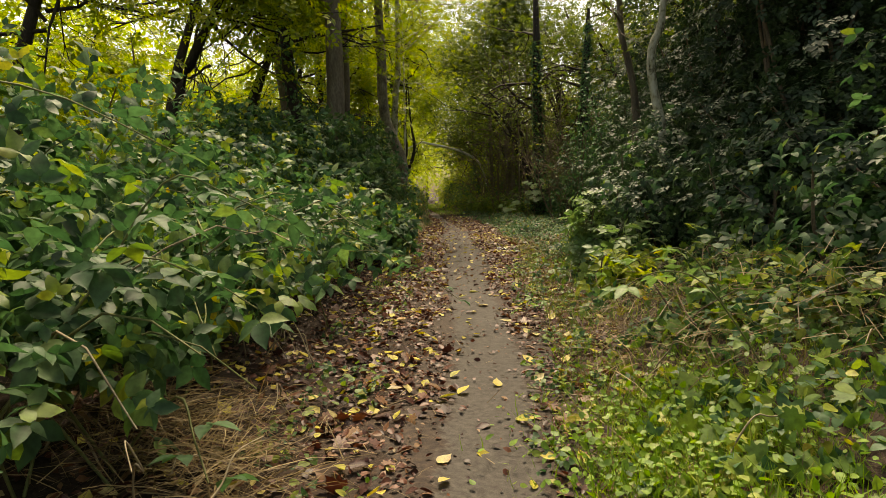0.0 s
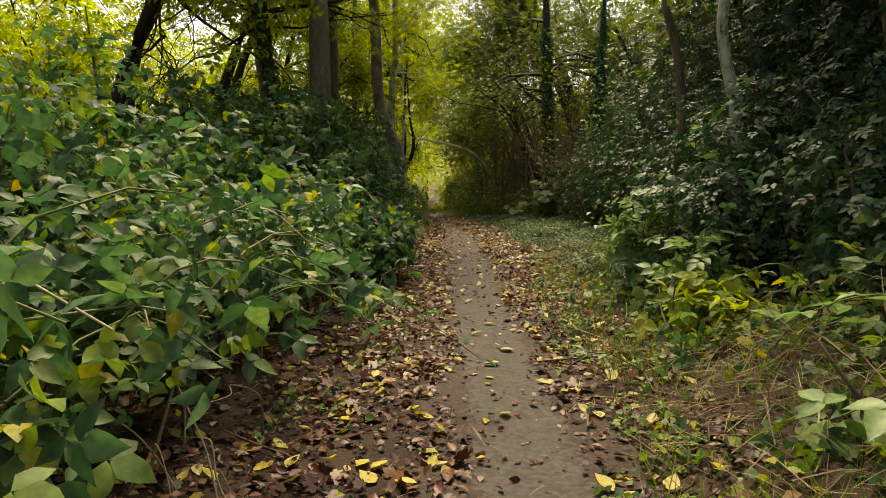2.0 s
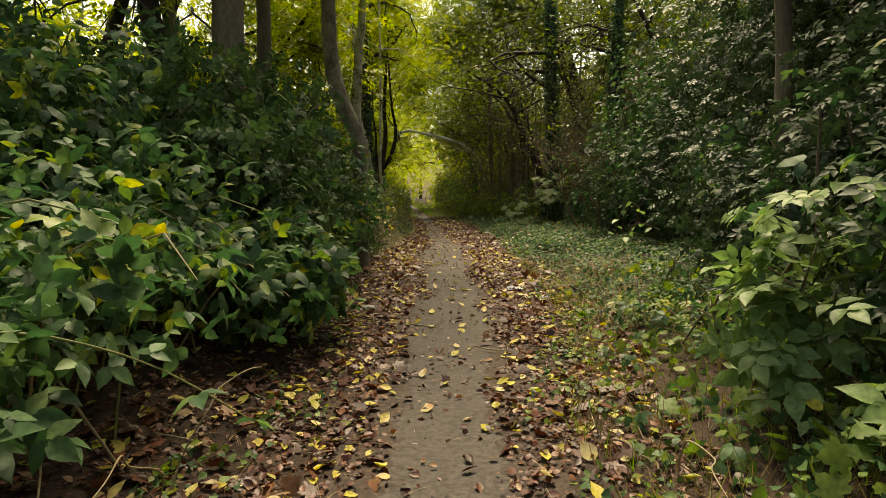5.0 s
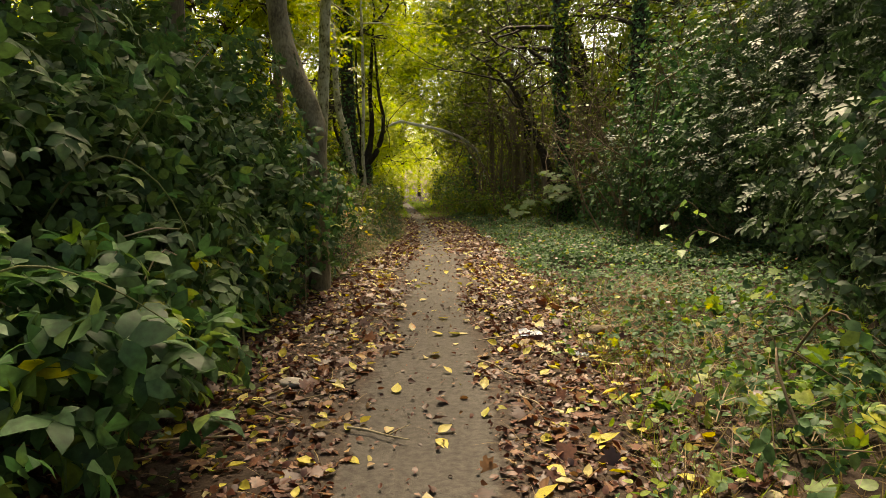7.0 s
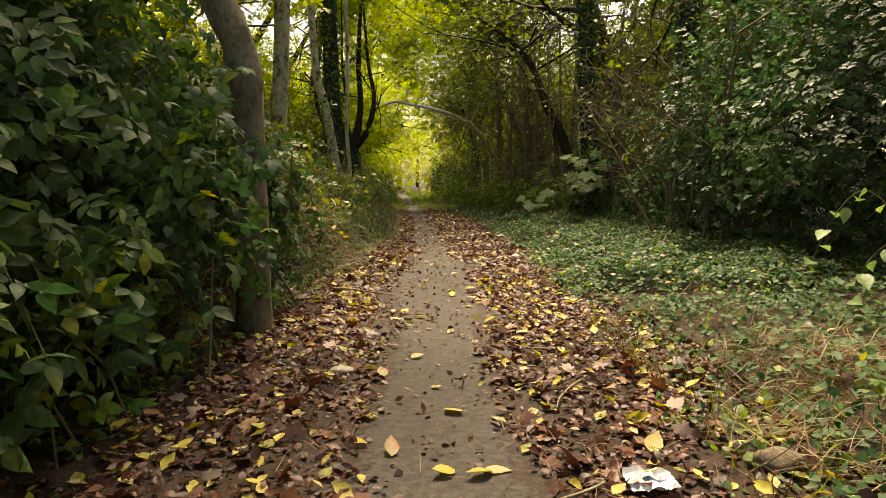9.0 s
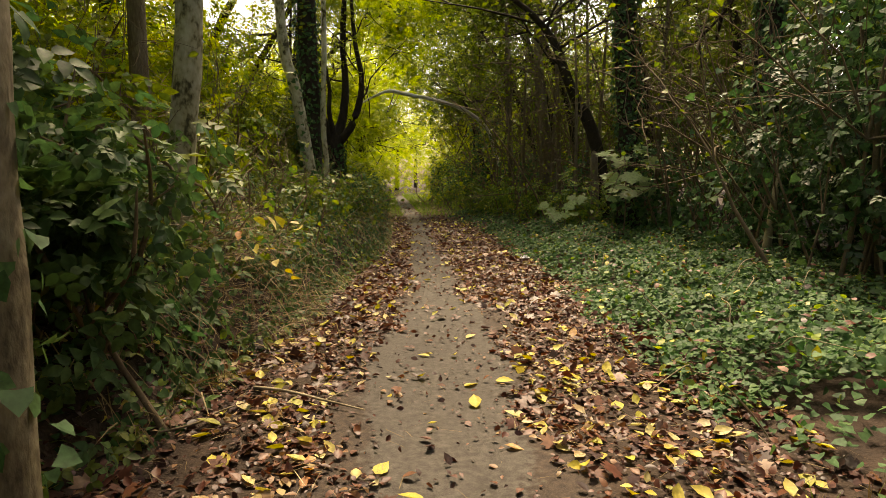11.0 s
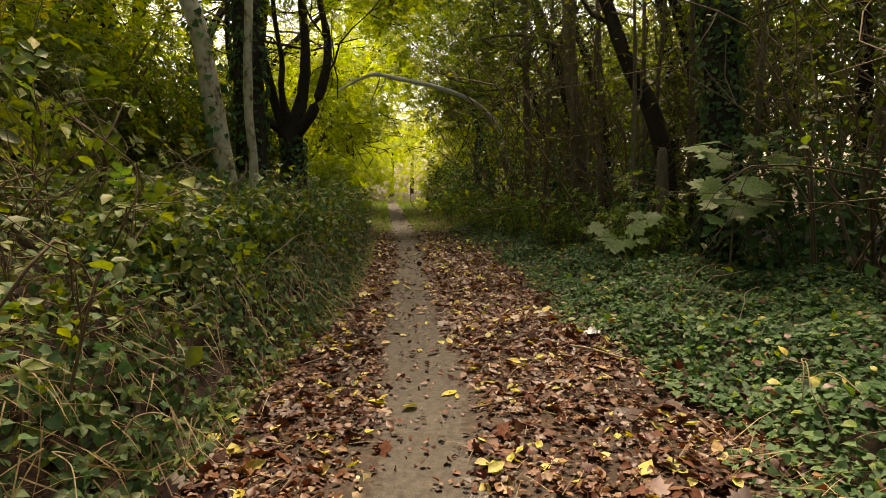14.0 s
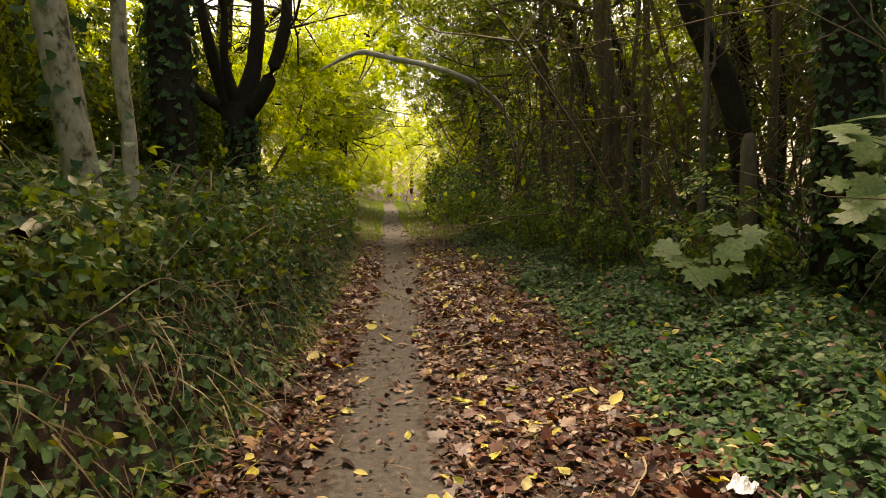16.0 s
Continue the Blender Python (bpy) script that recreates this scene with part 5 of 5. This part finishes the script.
# ---------------- single plants seen close to ----------------
def spray(points, n, size, label, mat, name="bramble_spray", shape=None, cane=None, group="bramble sprays"):
    """One arching cane with its leaves, each leaf a part."""
    p = np.array(points, float)
    t = thing(name, tuple(p[0]), label, "bramble", group)
    stem("cane", p, np.linspace(0.006, 0.0025, len(p)), cane or M_CANE, t, 6, 0)
    ks = np.linspace(0.12, 1, n)
    for i, k in enumerate(ks):
        u = k * (len(p) - 1)
        a = min(int(u), len(p) - 2)
        q = p[a] + (p[a + 1] - p[a]) * (u - a)
        d = unit(p[a + 1] - p[a])
        side = unit(np.cross(d, (0, 0, 1))) * (1 if i % 2 else -1)
        al = unit(side * 0.9 + d * 0.5 + rng.normal(size=3) * 0.25 + np.array([0, 0, -0.1]))
        no = unit(np.array([0, 0, 1.0]) + rng.normal(size=3) * 0.35)
        v, f = strewn(shape or TRIPLE, q[None], no[None], al[None], [0.86 * size * rng.uniform(0.7, 1.2)])
        part("leaf", mesh_from("leaf", v, f, [mat], None, True), t)


GREEN = "arching bramble cane with broad green leaves"
for pts, n, sz in [
    ([(-0.82, 3.38, 0.5), (-0.57, 3.68, 1.0), (-0.38, 3.88, 0.95), (-0.18, 3.98, 0.8)], 6, 0.24),
    ([(-0.73, 3.88, 0.2), (-0.42, 3.78, 0.5), (-0.27, 3.63, 0.4), (-0.17, 3.53, 0.3)], 5, 0.2),
    ([(-1.03, 4.08, 0.7), (-0.68, 4.18, 1.3), (-0.43, 4.28, 1.25), (-0.13, 4.48, 1.05)], 7, 0.22),
    ([(-0.93, 5.27, 0.5), (-0.53, 5.47, 1.0), (-0.23, 5.67, 0.95), (0.02, 5.87, 0.75)], 7, 0.2),
    ([(-1.04, 6.07, 0.5), (-0.59, 6.27, 0.95), (-0.29, 6.46, 0.85), (0.01, 6.76, 0.6)], 8, 0.2),
    ([(-1.14, 6.56, 0.4), (-0.64, 6.66, 0.75), (-0.14, 6.86, 0.72), (0.04, 7.06, 0.52), (0.34, 7.16, 0.28)], 8, 0.17),
    ([(-1.24, 7.06, 0.5), (-0.84, 7.46, 1.1), (-0.64, 7.76, 1.3), (-0.45, 7.96, 1.2)], 6, 0.2),
    ([(-1.35, 8.25, 0.5), (-0.95, 8.55, 0.9), (-0.65, 8.85, 0.8), (-0.36, 9.04, 0.55)], 7, 0.18),
    ([(-1.68, 11.32, 0.6), (-1.3, 11.6, 1.0), (-1.06, 11.8, 0.95), (-0.82, 11.99, 0.7)], 7, 0.22),
    ([(-2.04, 12.47, 0.8), (-1.64, 12.57, 1.4), (-1.35, 12.67, 1.3), (-1.2, 12.76, 0.9)], 7, 0.2),
    ([(-1.42, 2.69, 0.8), (-1.02, 3.09, 1.5), (-0.72, 3.48, 1.6), (-0.37, 3.78, 1.4)], 7, 0.22),
    ([(-2.33, 14.21, 0.8), (-1.94, 14.31, 1.3), (-1.69, 14.41, 1.1), (-1.54, 14.5, 0.6)], 7, 0.2),
]:
    spray(pts, n, sz, GREEN, M_BRAMBLE)
for pts, n, sz in [
    ([(2.17, 5.07, 0.3), (1.87, 5.17, 0.75), (1.62, 5.27, 0.8), (1.42, 5.37, 0.65)], 6, 0.2),
    ([(2.36, 6.07, 0.3), (2.06, 6.07, 0.8), (1.86, 6.17, 0.85), (1.61, 6.27, 0.7)], 6, 0.22),
    ([(2.56, 7.46, 0.3), (2.16, 7.46, 0.8), (1.91, 7.56, 0.75), (1.66, 7.66, 0.5)], 6, 0.18),
    ([(1.36, 7.76, 0.08), (1.16, 7.66, 0.2), (1.01, 7.56, 0.22), (0.86, 7.46, 0.16)], 6, 0.17),
]:
    spray(pts, n, sz, "bramble shoot with pale green lobed leaves", M_SYCAMORE)
for pts, n, sz in [([(-2.61, 19.82, 0.5), (-2.35, 19.91, 0.95), (-2.2, 20.0, 0.98), (-2.02, 20.1, 0.85)], 7, 0.15), ([(-2.7, 20.3, 0.5), (-2.4, 20.2, 0.75), (-2.25, 20.2, 0.6), (-2.15, 20.2, 0.45)], 6, 0.15), ]:
    spray(pts, n, sz, "drooping shoot with yellowing leaves", M_YELLOW, "yellow_shoot", joined([(oval(), 0, -10, 0.9, (0, 0.1, 0))]), M_TWIG, "yellowing shoots")


for pts, n, sz in [([(2.58, 16.98, 0.8), (2.33, 17.08, 1.1), (2.18, 17.17, 0.95), (2.08, 17.26, 0.6)], 9, 0.2), ([(2.67, 16.71, 0.7), (2.37, 16.8, 0.8), (2.22, 16.89, 0.6), (2.17, 16.89, 0.4)], 7, 0.18)]:
    spray(pts, n, sz, "drooping hedge shoot with pale green leaves", M_SYCAMORE, "hedge_shoot", joined([(oval(), 0, -10, 0.9, (0, 0.1, 0))]), M_TWIG, "hedge shoots")


def sycamore_sapling(x, y, h, n, size):
    g = float(land(x, y))
    t = thing("sycamore_sapling", (x, y, g), "sycamore sapling with large pale green lobed leaves", "sapling", "sycamore saplings")
    stem("stem", [(x, y, g - 0.03), (x + 0.03, y, g + h * 0.5), (x - 0.02, y, g + h)], [0.014, 0.011, 0.005], M_TWIG, t, 6)
    for i in range(n):
        z = g + h * rng.uniform(0.5, 1.02)
        a = rng.uniform(0, 6.28)
        r = rng.uniform(0.08, 0.42)
        q = np.array([x + r * math.cos(a), y + r * math.sin(a), z])
        stem("leaf_stalk", [(x, y, z - 0.06), tuple(q)], [0.003, 0.002], M_CANE, t, 5, 0)
        al = np.array([math.cos(a), math.sin(a), -0.35]) + rng.normal(size=3) * 0.2
        v, f = strewn(LOBED, q[None], unit(np.array([[-0.15, -0.55, 1.0]]) + rng.normal(size=(1, 3)) * 0.25), al[None], [size * rng.uniform(0.7, 1.15)])
        part("leaf", mesh_from("leaf", v, f, [M_SYCAMORE], None, True), t)


sycamore_sapling(1.52, 26.75, 1.6, 28, 0.26)
sycamore_sapling(0.55, 27.6, 0.7, 12, 0.2)


def snag():
    """A broken dead trunk standing among the ivy."""
    x, y = 1.27, 28.8
    g = float(land(x, y))
    t = thing("broken_stump", (x, y, g), "tall broken dead trunk, weathered brown", "stump")
    stem("stump", [(x, y, g - 0.1), (x + 0.01, y, 0.9), (x - 0.02, y, 1.62), (x - 0.03, y, 1.78)], [0.1, 0.085, 0.075, 0.03], M_BARK, t, 10, 0.07)


snag()


def leaning_snag():
    x, y = 2.54, 23.26
    g = float(land(x, y))
    t = thing("broken_stump", (x, y, g), "thin broken snag of pale split wood", "stump")
    stem("stump", [(x, y, g - 0.1), (x + 0.03, y, 0.5), (x + 0.08, y, 1.0), (x + 0.12, y, 1.28)], [0.06, 0.05, 0.04, 0.012], M_DRYCANE, t, 8, 0.1)


leaning_snag()


def fallen_log():
    t = thing("fallen_branch", (-3.5, 24.9, 0.8), "broken pale branch lying on the bank", "branch")
    a = float(land(-3.45, 24.8)) + 0.13
    stem("bough", [(-3.4, 24.75, a), (-3.75, 25.5, a + 0.12), (-4.1, 26.2, a + 0.3)], [0.045, 0.04, 0.035], M_PALE, t, 8, 0.06)
    stem("twig", [(-3.75, 25.5, a + 0.14), (-3.6, 25.7, a + 0.35), (-3.62, 25.8, a + 0.5)], [0.018, 0.012, 0.006], M_BARK, t, 6)


fallen_log()


def stone(x, y, r, squash, label, mat=None):
    bm = bmesh.new()
    bmesh.ops.create_icosphere(bm, subdivisions=3, radius=1)
    for v in bm.verts:
        k = 1 + 0.16 * noise.noise(v.co * 1.7 + Vector((x, y, 0))) + 0.05 * noise.noise(v.co * 6)
        v.co = Vector((v.co.x * r * k * 1.3, v.co.y * r * k, v.co.z * r * squash * k))
    me = bpy.data.meshes.new("stone")
    bm.to_mesh(me)
    bm.free()
    me.materials.append(mat or M_STONE)
    me.polygons.foreach_set("use_smooth", np.ones(len(me.polygons), bool))
    ob = new("stone", me)
    ob.location = (x, y, float(land(x, y)) + r * squash * 0.7)
    ob.rotation_euler = (0, 0, x * 3)
    tagged(ob, label, "stone", "stones by the path")


stone(-1.04, 13.54, 0.062, 0.5, "smooth pale stone among fallen leaves")
stone(-0.72, 13.68, 0.05, 0.25, "flat grey stone among fallen leaves", M_BARK)
stone(1.1, 15.3, 0.08, 0.6, "brown clod of earth in the verge grass", M_BARK)
stone(-1.08, 16.34, 0.06, 0.4, "small grey stone among fallen leaves")


def wrapper(x, y, w, d, label, turn=0.3, band=True):
    """A crumpled bit of litter."""
    bm = bmesh.new()
    bmesh.ops.create_grid(bm, x_segments=14, y_segments=10, size=0.5)
    for v in bm.verts:
        v.co = Vector((v.co.x * w, v.co.y * d, 0.03 * abs(noise.noise(v.co * 3 + Vector((x, y, 0)))) * 2 + 0.006 * noise.noise(v.co * 9) + 0.01))
    me = bpy.data.meshes.new("wrapper")
    bm.to_mesh(me)
    bm.free()
    me.materials.append(M_PAPER)
    me.materials.append(M_INK)
    if band:
        for p in me.polygons:
            p.material_index = int(0.0 < p.center.y < 0.12 * d)
    ob = new("litter_wrapper", me)
    ob.location = (x, y, float(land(x, y)) + 0.03)
    ob.rotation_euler = (0.1, 0.05, turn)
    tagged(ob, label, "litter", "dropped litter")


wrapper(0.52, 15.01, 0.2, 0.13, "crumpled white wrapper with a dark stripe on the leaves", 0.2)
wrapper(-0.25, 24.55, 0.13, 0.09, "crumpled white wrapper lying on the ivy", 1.0, False)
wrapper(0.86, 14.31, 0.1, 0.045, "torn grey-white scrap on the leaves", 0.1, False)


def sticks():
    for i in range(70):
        y = rng.uniform(3, 29)
        lo, hi = left_edge(y) - 0.3, right_edge(y) + 0.6
        x = rng.uniform(lo, hi)
        if abs(x - mid(y)) < 0.3:
            x += 0.6
        a, ln = rng.uniform(0, 6.28), rng.uniform(0.15, 0.6)
        pts = [(x + math.cos(a) * ln * (k - 0.5) + rng.normal() * 0.015, y + math.sin(a) * ln * (k - 0.5) + rng.normal() * 0.015, 0) for k in (0, 0.35, 0.7, 1)]
        pts = [(px, py, float(land(px, py)) + 0.03) for px, py, _ in pts]
        v, f = tube(pts, [0.006, 0.006, 0.005, 0.003], 6, 0.05)
        ob = new("stick", mesh_from("stick", v, f, [M_TWIG if i % 3 else M_DRYCANE], None, True))
        tagged(ob, "dry brown stick lying on the leaf litter", "stick", "fallen sticks")


sticks()


def pale_stick(a, b, r):
    """A bleached stick lying on the leaves, with a short side twig."""
    a, b = np.array([*a, 0.0]), np.array([*b, 0.0])
    pts = [a + (b - a) * k + np.array([0, math.sin(k * 5) * 0.02, 0]) for k in (0, 0.3, 0.65, 1)]
    for p in pts:
        p[2] = float(land(p[0], p[1])) + 0.035
    t = thing("stick", tuple(pts[0]), "pale bleached stick lying on the leaf litter", "stick", "fallen sticks")
    stem("stem", pts, [r, r * 0.9, r * 0.75, r * 0.4], M_DRYCANE, t, 7, 0.06)
    stem("side_twig", [pts[2], pts[2] + np.array([0.06, 0.05, 0.02]), pts[2] + np.array([0.1, 0.12, 0.015])], [r * 0.5, r * 0.4, r * 0.2], M_DRYCANE, t, 6, 0.05)


for a, b, r in [((-0.45, 24.19), (-0.04, 23.92), 0.011), ((0.0, 23.75), (0.22, 23.68), 0.008), ((-0.5, 12.9), (-0.15, 12.82), 0.008), ((-1.35, 12.5), (-1.0, 12.7), 0.009), ((-1.9, 18.9), (-1.2, 18.7), 0.01), ((0.55, 20.3), (0.85, 20.1), 0.01)]:
    pale_stick(a, b, r)


def dry_grass():
    """Flattened tufts of dry grass."""
    blade_shape = (np.array([(-0.009, 0, 0), (0.009, 0, 0), (0.007, 0.5, 0.07), (-0.007, 0.5, 0.07), (0, 1, 0)], float), np.array([(0, 1, 2), (0, 2, 3), (3, 2, 4)]))
    sets = []
    for x, y, n, spread, h in [(1.6, 12.9, 320, 0.3, 0.1), (1.95, 14.2, 360, 0.35, 0.12), (2.1, 12.4, 260, 0.35, 0.15), (1.75, 5.4, 260, 0.3, 0.35), (2.1, 6.3, 300, 0.35, 0.5), (2.3, 7.4, 260, 0.35, 0.45), (1.7, 6.9, 220, 0.3, 0.2), (2.4, 5.2, 260, 0.35, 0.6), (-0.7, 4.1, 900, 0.25, 0.25), (-0.4, 3.95, 400, 0.2, 0.15), (1.67, 16.25, 600, 0.2, 0.15), (1.31, 15.42, 300, 0.22, 0.08), (1.81, 14.41, 250, 0.25, 0.08), (-2.55, 19.7, 500, 0.25, 0.3), (-2.6, 20.7, 600, 0.3, 0.3), (-2.8, 20.4, 300, 0.25, 0.2), (-2.9, 21.3, 300, 0.3, 0.2), (-3.3, 22.0, 200, 0.35, 0.2), (-2.75, 22.6, 120, 0.25, 0.2), (-3.4, 20.4, 120, 0.3, 0.35), (2.28, 10.09, 250, 0.3, 0.15), (1.75, 8.06, 200, 0.3, 0.1), (0.4, 22.3, 120, 0.25, 0.08)]:
        at = over_land(x + rng.normal(size=n) * spread, y + rng.normal(size=n) * spread, 0.02)
        at[:, 2] += rng.random(n) * h
        a = rng.normal(size=n) * 0.9 + 0.4
        al = np.stack([np.cos(a), np.sin(a) * 0.8, rng.normal(size=n) * 0.25], -1)
        sets.append((blade_shape, at, rng.normal(size=(n, 3)) * 0.4 + np.array([0, 0, 1]), al, rng.uniform(0.4, 1.1, n) * 0.32, M_STRAW))
    tagged(leaves("dry_grass", sets), "flattened tufts of dry straw-coloured grass", "grass", kind="stuff")


dry_grass()


def dead_stalks():
    """Thin dry bramble stalks that stick out of the undergrowth."""
    for i in range(210):
        left = i % 3 > 0 or i > 120
        y = rng.uniform(2.5, 27) if i < 110 else rng.uniform(19.5, 28)
        x = float(left_edge(y)) - rng.uniform(0.05, 1.2) if left else float(right_edge(y)) + rng.uniform(0.2, 1.7)
        g = float(land(x, y))
        a, ln = rng.uniform(0, 6.28), rng.uniform(0.4, 1.1)
        tip = (x + math.cos(a) * ln * 0.7, y + math.sin(a) * ln * 0.7, g + rng.uniform(0.15, 0.7) * ln)
        if abs(tip[0] - mid(tip[1])) < 0.7:
            continue
        pts = cane_points((x, y, g), tip, 0.15)
        v, f = tube(pts, np.linspace(0.005, 0.002, 6), 6, 0)
        ob = new("dead_stalk", mesh_from("dead_stalk", v, f, [M_DRYCANE], None, True))
        tagged(ob, "thin dry bramble stalk bent over the verge", "stalk", "dead stalks")


dead_stalks()


def yellow_leaves():
    """The larger yellow leaves that lie singly on and beside the path."""
    shapes = [mesh_from("fallen_leaf", *sh, [mt], None, True) for sh, mt in ((oval(0.3, 0.12, 0.1), M_YELLOW), (oval(0.36, 0.05, 0.2), M_YELLOW), (LOBED, M_YELLOW), (oval(0.24, 0.15, -0.1), M_LITTER))]
    for i in range(290):
        y = 3.4 + 24 * rng.random() ** 1.1
        k = rng.random()
        x = float(left_edge(y)) + 0.1 + (float(right_edge(y)) - float(left_edge(y)) - 0.1) * k
        s = rng.uniform(0.06, 0.13)
        ob = new("fallen_leaf", shapes[rng.choice([0, 0, 1, 1, 0, 3])])
        ob.location = (x, y, float(land(x, y)) + 0.016)
        ob.rotation_euler = (rng.normal() * 0.2, rng.normal() * 0.2, rng.uniform(0, 6.28))
        ob.scale = (s, s, s)
        tagged(ob, "single yellowed leaf lying on the path litter", "fallen leaf", "single fallen leaves")


yellow_leaves()
